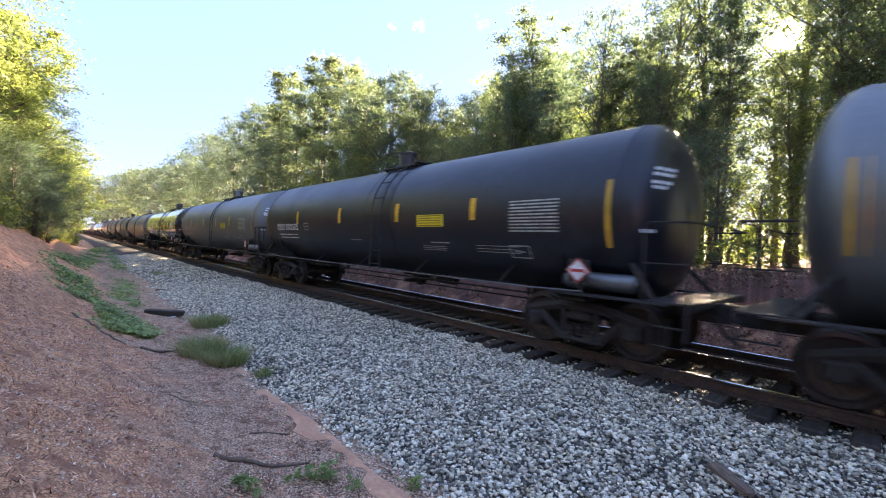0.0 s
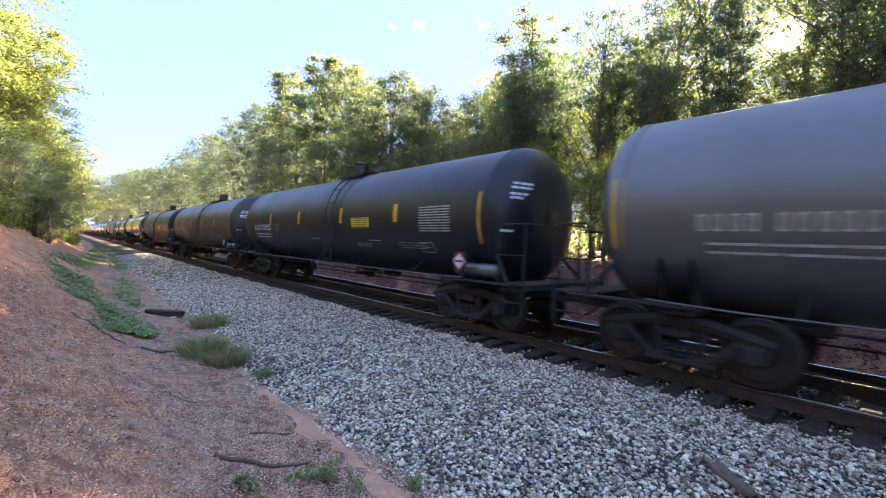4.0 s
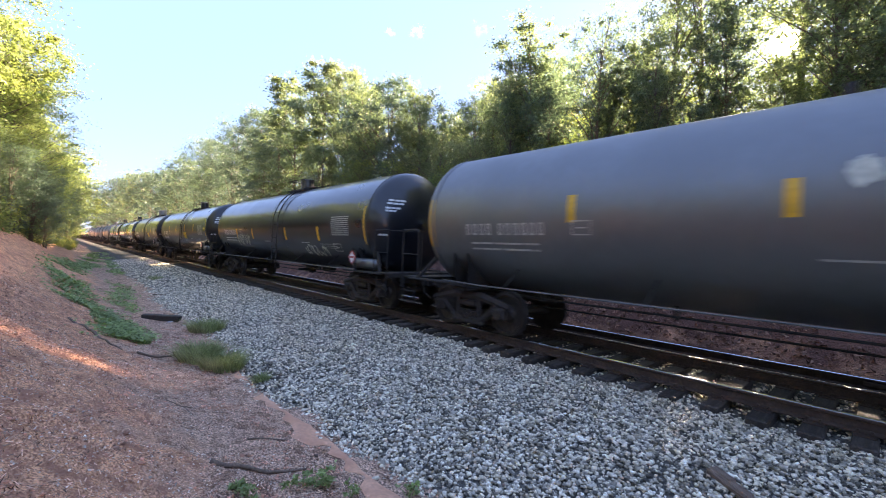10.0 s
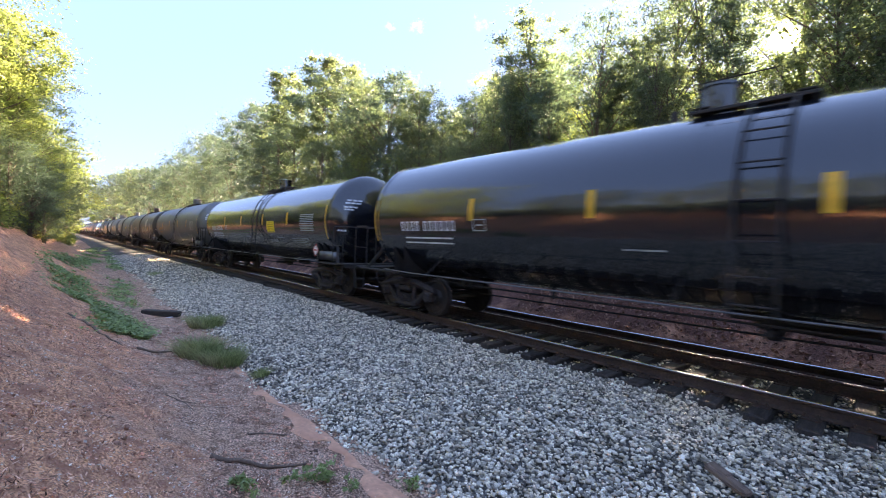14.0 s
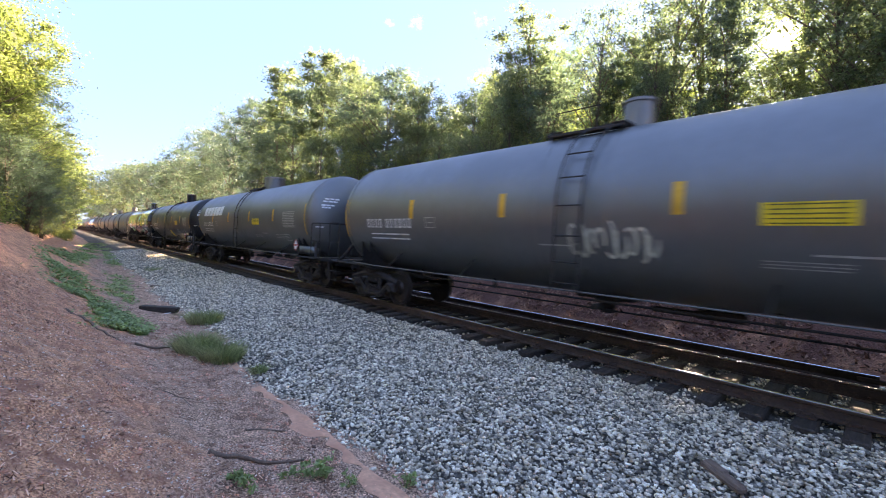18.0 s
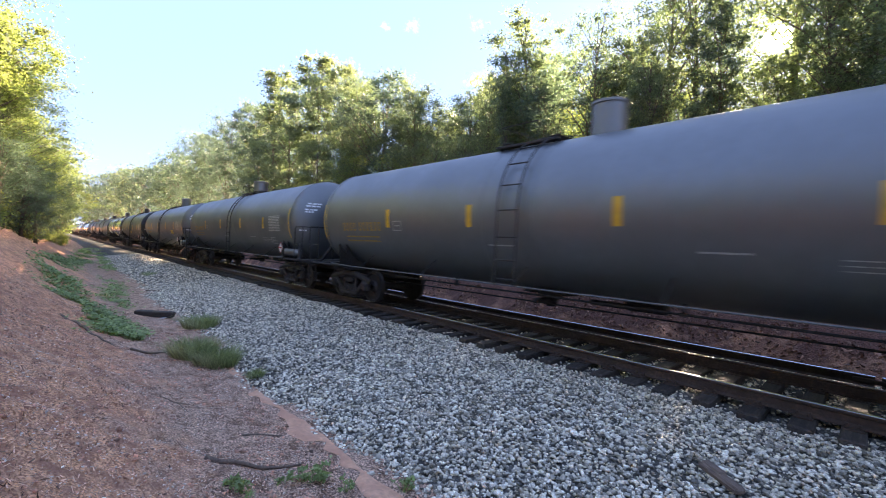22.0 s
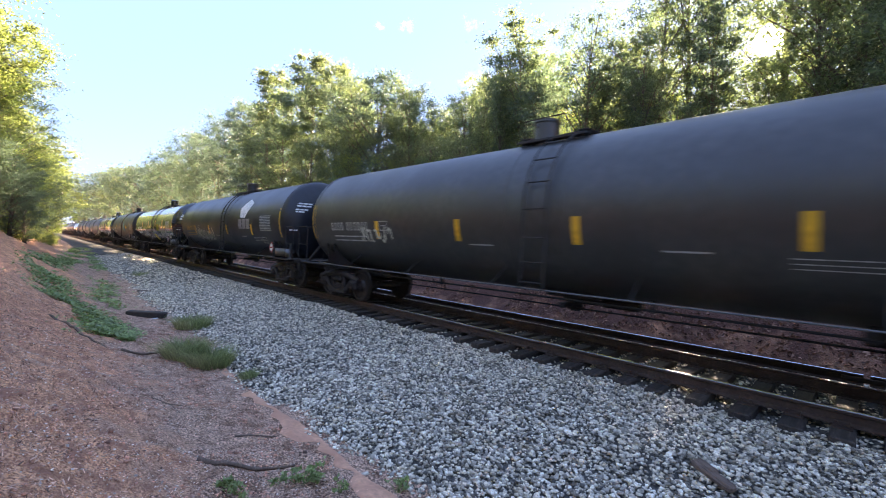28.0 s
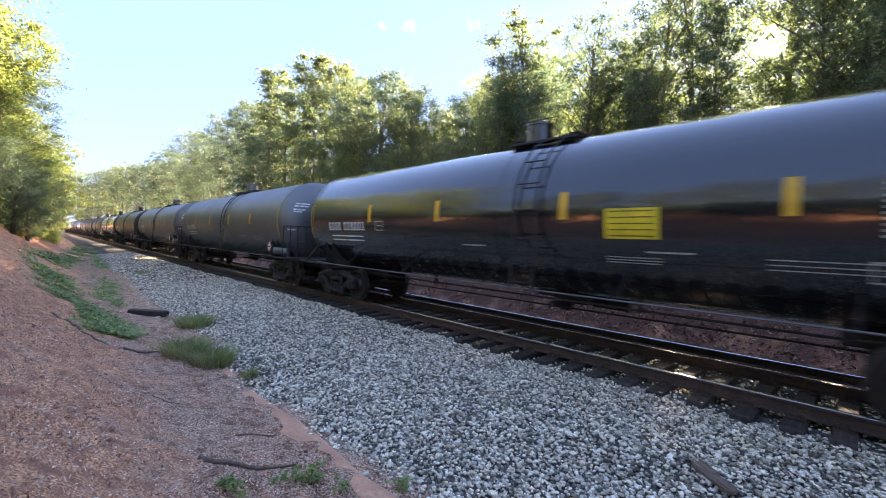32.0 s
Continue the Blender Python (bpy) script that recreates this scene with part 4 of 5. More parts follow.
GAP = 2.62              # from shell to shell
# rear end of each shell at the start, paint, marks
TRAIN = [
    (-0.45, "grey", {}),
    (-17.6, "matt", {"stripes": (-4.33, -1.27, 1.68, 4.3), "square": (2.95, 0), "square_kind": 1}),
    (-34.5, "grey", {"length": 15.0, "stripes": (-4.5, -1.25, 1.45, 4.0), "square": (2.8, 0), "square_kind": 1, "number": "dim_white"}),
    (-51.6, "gloss", {"square": (2.44, 0), "tag": 0.87}),
    (-68.83, "grey", {"number": "dim_white", "paint": [("patch", -3.4, -2.8, 2.35, 2.75, "spray_pale", 4), ("spray", -3.45, -2.7, 2.31, 2.79, "spray_cyan", 4), ("patch", 1.0, 1.6, 2.4, 3.0, "spray_pale", 5), ("spray", 0.9, 1.75, 2.37, 3.03, "spray_cyan", 5)], "say": " with two pale spray scrawls"}),
    (-86.1, "matt", {"square": (2.6, 0), "square_kind": 1}),
    (-103.39, "olive", {"number": "dim_white", "paint": [("spray", -4.27, -2.76, 1.46, 2.29, "spray_pale", 6)], "data": 0}),
    (-120.5, "matt", {"square": (2.8, 0), "square_kind": 1}),
    (-138.12, "gloss", {"square": (2.3, 0), "tag": 0.87}),
    (-155.4, "gloss", {"square": (2.44, 0)}),
    (-172.64, "grey", {"stripes": (-3.8, -1.0, 1.7, 4.3), "number": "dim_white", "paint": [("patch", -0.6, -0.25, 2.55, 2.95, "spray_pale", 7)]}),
    (-189.95, "black", {"stripes": (-4.2, -2.05, 1.6, 4.3), "drop": 0.4, "paint": [("spray", -4.3, -2.5, 1.6, 2.1, "spray_pale", 8), ("spray", 3.0, 4.6, 1.4, 1.7, "spray_pale", 9)]}),
    (-207.25, "black", {"square": (1.6, 0), "square_kind": 4}),
    (-224.4, "black", {"square": (2.5, 0), "square_kind": 4, "dome": 2, "ladder": 0.8}),
    (-241.75, "gloss", {"square": (2.44, 0)}),
    (-259.1, "gloss", {"square": (2.44, 0)}),
    (-276.2, "grey", {"number": "amber"}),
    (-293.2, "olive", {"stripes": (-4.2, -1.47, 1.52, 4.3), "drop": 0.42, "ladder": -0.3, "number": "dim_white", "paint": [("spray", -4.0, -1.6, 1.65, 2.05, "spray_pale", 10), ("spray", -0.1, 4.4, 1.42, 2.22, "spray_pale", 28), ("patch", 2.75, 3.75, 2.24, 3.16, "spray_pale", 11), ("spray", 5.2, 5.7, 1.68, 2.03, "spray_pale", 12)], "say": " with long pale scrawls"}),
    (-310.5, "grey", {"ladder": -0.1, "dome_at": 0.3, "square": (2.83, 0), "square_kind": 2, "paint": [("spray", -0.16, 1.25, 1.6, 2.16, "spray_pale", 13)]}),
    (-327.8, "grey", {"square": (2.33, 0), "square_kind": 2, "dome": 4, "ladder": 0.0, "dome_at": 0.35, "paint": [("bars", -6.2, -2.66, 2.61, 3.08, "white", 6)], "say": " with a large white company mark"}),
    (-345.0, "matt", {"stripes": (-4.1, -1.27, 1.5, 4.4), "square": (3.2, 0), "square_kind": 2, "tag": 0.48, "dome": 1, "ladder": -0.1, "dome_at": 0.35}),
    (-362.1, "gloss", {"dome": 3, "square": (2.8, 0), "paint": [("patch", 1.15, 1.7, 2.3, 3.12, "spray_cyan", 14), ("patch", 1.6, 2.2, 2.62, 3.1, "spray_cyan", 41), ("spray", -2.05, -0.1, 1.25, 1.96, "spray_red", 15), ("spray", 1.3, 3.1, 1.58, 1.96, "spray_red", 29), ("spray", -5.0, -3.2, 1.35, 1.95, "spray_green", 16), ("patch", 2.39, 2.85, 1.42, 1.65, "spray_green", 17), ("patch", 0.35, 0.8, 1.62, 1.92, "spray_red", 42), ("spray", 3.7, 5.3, 1.2, 1.6, "spray_red", 30)], "say": " with coloured spray scrawls"}),
    (-379.3, "grey", {"stripes": (-4.0, -1.2, 1.85, 4.65), "drop": 0.13, "number": "amber", "data": 0, "dome": 1, "ladder": -0.15, "dome_at": 0.95}),
    (-396.5, "grey", {"stripes": (-4.0, -1.2, 1.85, 4.65), "drop": 0.13, "number": "amber", "dome": 1, "ladder": 0.5, "dome_at": 0.0}),
    (-413.6, "grey", {"stripes": (-4.0, -1.2, 1.85, 4.65), "drop": 0.13, "number": "amber", "dome": 1, "ladder": -0.1, "dome_at": 0.95, "square": (3.88, 0), "square_kind": 5}),
    (-431.0, "matt", {"ladder": 0.5, "stripes": (-4.45, -1.63, 1.55, 4.4), "drop": 0.2, "number": "dim_white", "square": (-0.3, 0), "square_kind": 3}),
    (-448.2, "gloss", {"square": (2.44, 0), "tag": 0.87, "paint": [("spray", -5.4, -3.6, 1.5, 1.9, "spray_pale", 18), ("spray", -0.9, -0.4, 2.0, 3.0, "spray_pale", 31)]}),
    (-465.0, "matt", {"paint": [("spray", -7.05, -6.45, 2.29, 2.79, "spray_pale", 19), ("spray", -4.0, -3.0, 1.74, 2.01, "spray_pale", 20)]}),
    (-481.9, "olive", {"stripes": (-3.9, -1.04, 1.62, 4.46), "drop": 0.42, "number": "dim_white", "paint": [("spray", -4.7, -3.3, 1.76, 2.15, "spray_pale", 21)]}),
    (-499.0, "matt", {"number": "amber", "stripes": (-4.35, -1.75, 1.1, 4.28), "drop": 0.42, "paint": [("emblem", 2.85, 4.1, 2.57, 3.39, "white", 22), ("bars", 2.76, 4.14, 2.11, 2.52, "silver", 3), ("spray", -4.2, -1.1, 1.53, 2.12, "spray_pale", 23)], "say": " with a white company emblem"}),
    (-516.4, "gloss", {"square": (2.35, 0), "tag": 0.85, "paint": [("spray", -3.2, -1.6, 1.54, 2.11, "spray_pale", 24), ("spray", 3.3, 5.1, 1.56, 2.13, "spray_pale", 25)]}),
    (-533.3, "matt", {"stripes": (-4.2, -1.4, 4.75), "square": (3.1, 0), "square_kind": 1, "paint": [("patch", 1.1, 1.9, 1.79, 3.22, "spray_cyan", 26), ("patch", 1.8, 2.5, 1.82, 2.28, "spray_blue", 27)], "say": " with a cyan sprayed patch"}),
    (-550.8, "gloss", {"stripes": (-4.05, -1.45, 1.6, 4.5), "square": (2.7, 0)}),
]
TAIL = ["grey", "grey", "matt", "gloss", "olive", "matt", "grey", "black", "matt", "olive", "gloss", "grey", "matt", "grey", "black", "matt", "grey", "matt"]


def train():
    for rear, paint, marks in TRAIN:
        tank_car(rear, marks.get("length", 14.6), paint, marks)
    for paint in TAIL:
        rear -= 17.22
        tank_car(rear, 14.6, paint, {"data": 0}, True)


train()


# ---------- trees ----------
def leaf_mesh(name, p, size, mat, r, up=0.5, narrow=0.8):
    """One small three-cornered leaf at each point, more flat than upright."""
    n = len(p)
    a, b = r.normal(size=(n, 3)), r.normal(size=(n, 3))
    a[:, 2] *= 1 - up
    b[:, 2] *= 1 - up
    a /= np.linalg.norm(a, axis=1)[:, None]
    b -= a * (a * b).sum(1)[:, None]
    b /= np.linalg.norm(b, axis=1)[:, None]
    s = np.asarray(size) * r.uniform(0.6, 1.4, n)
    a, b = a * s[:, None], b * s[:, None] * narrow
    v = np.stack([p - a, p + a - b * 0.45, p + a * 0.2 + b * 0.75], 1).reshape(-1, 3)
    return raw_mesh(name, v, np.arange(n * 3).reshape(n, 3), mat)


def leaf_cloud(name, centres, radii, count, size, mat, seed, flat=0.8, up=0.4):
    """Many small leaves round clump centres, with loose sprigs standing out."""
    r = np.random.default_rng(seed)
    c, rad = np.asarray(centres, float), np.asarray(radii, float)
    pick = r.choice(len(c), count, p=rad ** 2 / (rad ** 2).sum())
    d = r.normal(size=(count, 3))
    d /= np.linalg.norm(d, axis=1)[:, None]
    reach = rad[pick] * np.minimum(1.6, np.abs(r.normal(0, 0.62, count)) + 0.1)
    return leaf_mesh(name, c[pick] + d * reach[:, None] * np.array([1, 1, flat]), size, mat, r, up)


# build of a tree ten metres high: crown radius, clumps, clump radius, trunk radius
BUILDS = {"slender": (1.25, 70, 0.56, 0.10), "tall": (1.95, 100, 0.76, 0.14), "round": (2.8, 130, 0.98, 0.18)}


def tree_meshes(build, bare, leaves, size, mat, seed):
    """Leaning trunk, limbs that fork off it, clumps of leaves at their ends."""
    spread, count, clump, thick = BUILDS[build]
    r, s = np.random.default_rng(seed), Shape()
    ph = r.uniform(0, 6.28, 4)
    n = 10

    def stem(t):
        return Vector((0.25 * math.sin(2.2 * t + ph[0]) * t, 0.25 * math.sin(1.8 * t + ph[1]) * t, -0.4 + 9.9 * t))
    s.tube([stem(i / (n - 1)) for i in range(n)], [thick * (1 - 0.9 * i / (n - 1)) + (0.05 if i == 0 else 0) for i in range(n)], 8)
    centres, radii = [Vector(stem(1.0)) + Vector((0, 0, 0.1))], [clump * 0.6]
    for i in range(count):
        v = ((i + r.uniform(0, 1)) / count) ** 0.85
        ang = 2.4 * i + r.uniform(-0.5, 0.5)
        lobe = 0.85 + 0.34 * math.sin(2 * ang + ph[2] + 5 * v) + 0.22 * math.sin(3 * ang + ph[3] - 9 * v)
        env = spread * math.sqrt(max(0.06, 1 - ((v - 0.58) / 0.58) ** 2)) * lobe
        rho = env * r.uniform(0.05, 1.0) ** 0.5
        rc = clump * r.uniform(0.55, 1.15) * (0.75 + 0.35 * math.sin(math.pi * v))
        z = 10 * (bare + (1 - bare) * v)
        z = min(z, 10 - 0.7 * rc)
        axis = stem(min(1, z / 10))
        c = Vector((axis.x + rho * math.cos(ang), axis.y + rho * math.sin(ang), z))
        foot = stem(max(bare * 0.75, (z - 0.8 * rho - 0.2) / 10))
        w = 0.012 + 0.012 * rho
        if i % 2 == 0:
            s.tube([foot, foot.lerp(c, 0.55) + Vector((0, 0, 0.10 * rho)), c], [w, w * 0.6, 0.006], 4, caps=False)
        centres.append(c)
        radii.append(rc)
    trunk = s.mesh("trunk", M["bark"], True)
    return trunk, leaf_cloud("crown", [tuple(c) for c in centres], radii, leaves, size, mat, seed + 100, 0.62)


TREE_KINDS = {}


def tree(x, y, top, radius, seed, turn, mat="leaf", bare=0.3, leaves=9000, size=0.055, label="", group="trees of the wood beyond the track"):
    """A broadleaf tree whose tip stands at height top; alike trees share meshes and differ in turn and size."""
    z = float(ground_z(x, y)) - 0.05
    height = top - z
    build = min(BUILDS, key=lambda k: abs(math.log(BUILDS[k][0] / 10 / (radius / height))))
    key = (build, seed % 3, mat, bare, leaves, size)
    if key not in TREE_KINDS:
        TREE_KINDS[key] = tree_meshes(build, bare, leaves, size, M[mat], 17 * (seed % 3) + 5 * len(TREE_KINDS))
    trunk, crown = TREE_KINDS[key]
    wide = radius / BUILDS[build][0]
    ob = new("tree")
    ob.matrix_basis = Matrix.Translation((x, y, z)) @ Matrix.Rotation(radians(turn), 4, "Z") @ Matrix.Diagonal((wide, wide, height / 10.0, 1))
    tagged(ob, label or "tall broadleaf tree with a loose green crown beside the track", "tree", group)
    part("trunk", trunk, ob)
    part("crown", crown, ob)
    return ob


# x, y, top above the rail, crown radius, leaf colour: the edge of the wood as its skyline stands
EDGE = [
    (1.6, 17.5, 15.5, 2.8, "leaf"), (-3.2, 23.5, 18.5, 3.6, "leaf"), (0.0, 21.5, 17.0, 2.8, "leaf_dark"), (-0.3, 17.6, 14.6, 2.2, "leaf"), (-5.6, 19.4, 16.0, 2.5, "leaf"), (-6.6, 18.4, 14.2, 2.2, "leaf"),
    (-9.3, 17.5, 12.5, 1.9, "leaf_dark"), (-12.6, 17.5, 13.6, 1.8, "leaf"), (-15.0, 19.6, 12.1, 2.0, "leaf"),
    (-17.7, 20, 12.8, 2.2, "leaf"), (-21.2, 22, 13.1, 2.4, "leaf"), (-22.6, 18.3, 12.7, 2.2, "leaf"), (-25.4, 17.5, 14.4, 3.0, "leaf_dark"), (-29.4, 17.6, 14.6, 2.8, "leaf"),
    (-35.6, 21.5, 17.2, 2.8, "leaf"), (-34.6, 19.0, 18.3, 2.7, "leaf"), (-38.8, 18.5, 19.9, 2.6, "leaf"), (-43.3, 19, 17.6, 3.0, "leaf_dark"), (-46.2, 17.5, 20.2, 2.7, "leaf"), (-50.0, 17.0, 16.8, 3.0, "leaf_dark"), (-53.6, 17.5, 18.3, 3.4, "leaf_dark"), (-61.4, 17, 18.0, 4.0, "leaf_dark"),
    (-67.5, 16.4, 16.6, 3.6, "leaf_dark"), (-74.7, 17, 18.2, 4.2, "leaf_dark"), (-88.4, 16.8, 16.9, 4.2, "leaf_dark"), (-98, 16.6, 16.0, 4.6, "leaf_dark"), (-107.7, 16.5, 16.8, 5.0, "leaf_dark"), (-128, 16.4, 18.4, 5.6, "leaf_dark"), (-151.5, 16.2, 20.7, 6.4, "leaf"), (-182, 16.2, 22.5, 7, "leaf_dark"), (-215, 16.2, 25.2, 8, "leaf_dark"), (-270, 16.0, 25, 9, "leaf_dark"), (-342, 16, 28, 10, "leaf_dark"),
]
# lower trees that close the wood under the skyline
UNDER = [
    (-19.2, 17.2, 8.6, 1.9, "leaf"), (-16.0, 16.6, 8.0, 1.6, "leaf"), (-13.8, 15.6, 6.4, 1.5, "leaf"), (-11.0, 16.0, 6.8, 1.3, "leaf_sun"), (-25.2, 22.6, 12.0, 2.4, "leaf"), (-31.6, 18.6, 12.4, 2.6, "leaf"), (-27.0, 16.0, 8.2, 2.0, "leaf_sun"),
    (-33.8, 16.6, 10.6, 2.4, "leaf"), (-38.2, 16.0, 12.6, 2.5, "leaf"), (-42.2, 16.2, 13.0, 2.6, "leaf_dark"), (-47.4, 16.4, 12.4, 2.6, "leaf"), (-56.8, 15.8, 13.0, 3.0, "leaf_dark"), (-69.5, 15.8, 12.8, 3.2, "leaf"), (-81.0, 16.4, 15.4, 3.4, "leaf_dark"), (-93.0, 16.0, 13.4, 3.6, "leaf"),
    (-8.2, 16.4, 5.6, 1.2, "leaf_sun"), (-5.2, 17.0, 7.6, 1.4, "leaf_dark"), (-22.6, 16.4, 7.6, 1.8, "leaf_sun"), (-15.4, 21.0, 9.4, 1.7, "leaf_sun"), (-18.8, 23.0, 10.0, 2.0, "leaf_sun"), (-29.4, 23.0, 13.8, 2.3, "leaf"),
    (0.4, 16.2, 9.2, 1.7, "leaf"), (2.6, 16.8, 10.0, 2.0, "leaf_dark"), (-2.6, 18.8, 8.2, 1.3, "leaf"), (-1.2, 20.5, 8.6, 1.8, "leaf"), (1.8, 20.0, 10.0, 2.0, "leaf"), (-4.0, 25.0, 11.2, 2.2, "leaf"), (-2.0, 23.5, 10.5, 2.0, "leaf_sun"), (-6.3, 24.0, 11.5, 2.0, "leaf_sun"), (-0.5, 25.0, 12.0, 2.4, "leaf"), (-7.8, 21.5, 9.8, 1.9, "leaf_sun"), (-10.5, 21.2, 10.0, 1.9, "leaf_sun"), (-13.4, 22.0, 10.4, 2.0, "leaf_sun"), (-16.6, 22.8, 10.8, 2.1, "leaf_sun"), (-6.0, 22.5, 9.4, 1.8, "leaf"), (-9.2, 25.5, 11.2, 2.0, "leaf_sun"), (-12.2, 26.0, 11.4, 2.0, "leaf_sun"),
]
# x, y, top, crown radius, leaf colour: cut bank on the near side, lit from the front; leaf_sun colours that light in
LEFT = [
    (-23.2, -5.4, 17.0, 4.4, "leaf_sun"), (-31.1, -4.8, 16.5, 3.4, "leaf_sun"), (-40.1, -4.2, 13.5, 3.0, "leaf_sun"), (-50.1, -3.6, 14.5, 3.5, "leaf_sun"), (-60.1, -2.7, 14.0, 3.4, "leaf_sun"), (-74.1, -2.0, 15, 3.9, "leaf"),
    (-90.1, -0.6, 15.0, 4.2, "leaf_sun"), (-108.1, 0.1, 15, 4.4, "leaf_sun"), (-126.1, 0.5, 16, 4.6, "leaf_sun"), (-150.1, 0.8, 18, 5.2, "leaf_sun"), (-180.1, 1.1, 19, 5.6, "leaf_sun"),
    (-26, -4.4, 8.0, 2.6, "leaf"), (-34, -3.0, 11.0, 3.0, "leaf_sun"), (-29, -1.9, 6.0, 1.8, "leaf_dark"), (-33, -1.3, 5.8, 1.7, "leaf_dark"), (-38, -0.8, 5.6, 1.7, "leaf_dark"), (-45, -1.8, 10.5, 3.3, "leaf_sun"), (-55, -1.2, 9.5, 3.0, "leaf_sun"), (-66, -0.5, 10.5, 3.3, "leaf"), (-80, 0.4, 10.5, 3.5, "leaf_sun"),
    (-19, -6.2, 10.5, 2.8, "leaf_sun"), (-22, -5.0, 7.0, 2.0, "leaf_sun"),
]
# the same wood goes on behind the camera and past the view
BEHIND = [(-14, -15), (-10, -17), (-6, -15.5), (-2, -17), (2, -15.5), (6, -17), (10, -15.5), (15, -17), (20, -16), (26, -17), (34, -16), (45, -17), (-18, -15)]
BEYOND = [(4.0, 19.5), (6.5, 17.2), (8.8, 20.5), (11.5, 17.6), (14.5, 20.0), (17.5, 17.8), (21, 19.5), (25, 17.6), (30, 19), (36, 18)]


def woods():
    r = random.Random(12)
    for i, (x, y, top, rad, mat) in enumerate(EDGE):
        near = x > -32
        tree(x, y, top, rad, i, r.uniform(0, 360), mat, 0.3 if near else 0.16, 13000 if x > -8 else 14000 if x > -20 else 24000 if x > -80 else 12000, 0.054 if near else 0.064 if x > -80 else 0.1)
    for i, (x, y, top, rad, mat) in enumerate(UNDER):
        tree(x, y, top, rad, i, r.uniform(0, 360), mat, 0.16, 13000, 0.068)
    for i, (x, y, top, rad, mat) in enumerate(LEFT):
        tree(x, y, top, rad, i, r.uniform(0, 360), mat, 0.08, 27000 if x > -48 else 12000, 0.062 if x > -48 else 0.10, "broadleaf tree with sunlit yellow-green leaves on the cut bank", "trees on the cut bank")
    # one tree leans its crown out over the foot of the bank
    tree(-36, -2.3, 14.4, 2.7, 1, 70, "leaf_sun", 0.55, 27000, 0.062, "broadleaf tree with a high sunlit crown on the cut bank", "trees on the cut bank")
    for i, (x, y) in enumerate(BEHIND):
        tree(x, y, 3.4 + r.uniform(8.5, 11), r.uniform(2.8, 3.4), i, r.uniform(0, 360), ("leaf_dark", "leaf")[i % 2], 0.12, 5000, 0.13, "sunlit broadleaf tree with yellow-green leaves on the cut bank", "trees on the cut bank")
    for i, (x, y) in enumerate(BEYOND):
        tree(x, y, r.uniform(15, 17.5), r.uniform(2.6, 3.2), i, r.uniform(0, 360), ("leaf_dark", "leaf")[i % 2], 0.16, 12000, 0.085)
    # saplings and undergrowth in front of the wood
    for i in range(40):
        x = -1 - 1.25 * i - 0.018 * i * i + r.uniform(-0.6, 0.6)
        y = r.uniform(14.0, 17.5) - 0.0252 * x
        tree(x, y, 1.4 + r.uniform(2.4, 5.2), r.uniform(0.7, 1.2), i, r.uniform(0, 360), r.choice(("leaf", "leaf_dark", "leaf_sun", "leaf_sun")), 0.3, 4500, 0.10, "slender sapling of the undergrowth at the wood's edge", "saplings at the wood's edge")
    # a second rank, lower, keeps the low sun off the track
    for i in range(24):
        x, y = 4 - 1.75 * i + r.uniform(-0.6, 0.6), 26 + 2.2 * (i % 3) + r.uniform(-0.6, 0.6)
        if x < -13:
            tree(x, y, r.uniform(9.2, 10.6) + (5.6 if -27 < x < -15 else 4.2 if x <= -27 else 0), r.uniform(2.2, 2.8), i, r.uniform(0, 360), ("leaf", "leaf_sun")[i % 2], 0.2, 12000, 0.08)
    # bare young stems under the canopy
    for i in range(12):
        x, y = -1.2 - 1.0 * i - (2.6 if i > 0 else 0) + r.uniform(-0.3, 0.3), r.uniform(15.5, 20)
        tree(x, y, r.uniform(9.5, 12.0), r.uniform(0.9, 1.3), i, r.uniform(0, 360), ("leaf", "leaf_dark")[i % 2], 0.55, 8000, 0.06, "slim young tree with a bare stem in the wood", "trees of the wood beyond the track")
    for i in range(26):
        x = -13 - 2.6 * i - 0.06 * i * i + r.uniform(-0.6, 0.6)
        y = r.uniform(-5.8, -4.2) + min(2.2, i * 0.10) - 0.0252 * x
        tree(x, y, float(ground_z(x, y)) + r.uniform(2.6, 5.0), r.uniform(1.1, 1.7), i, r.uniform(0, 360), r.choice(("leaf_sun", "leaf", "leaf_sun")), 0.12, 8000, 0.075, "sunlit sapling on top of the cut bank", "saplings on the cut bank")


woods()


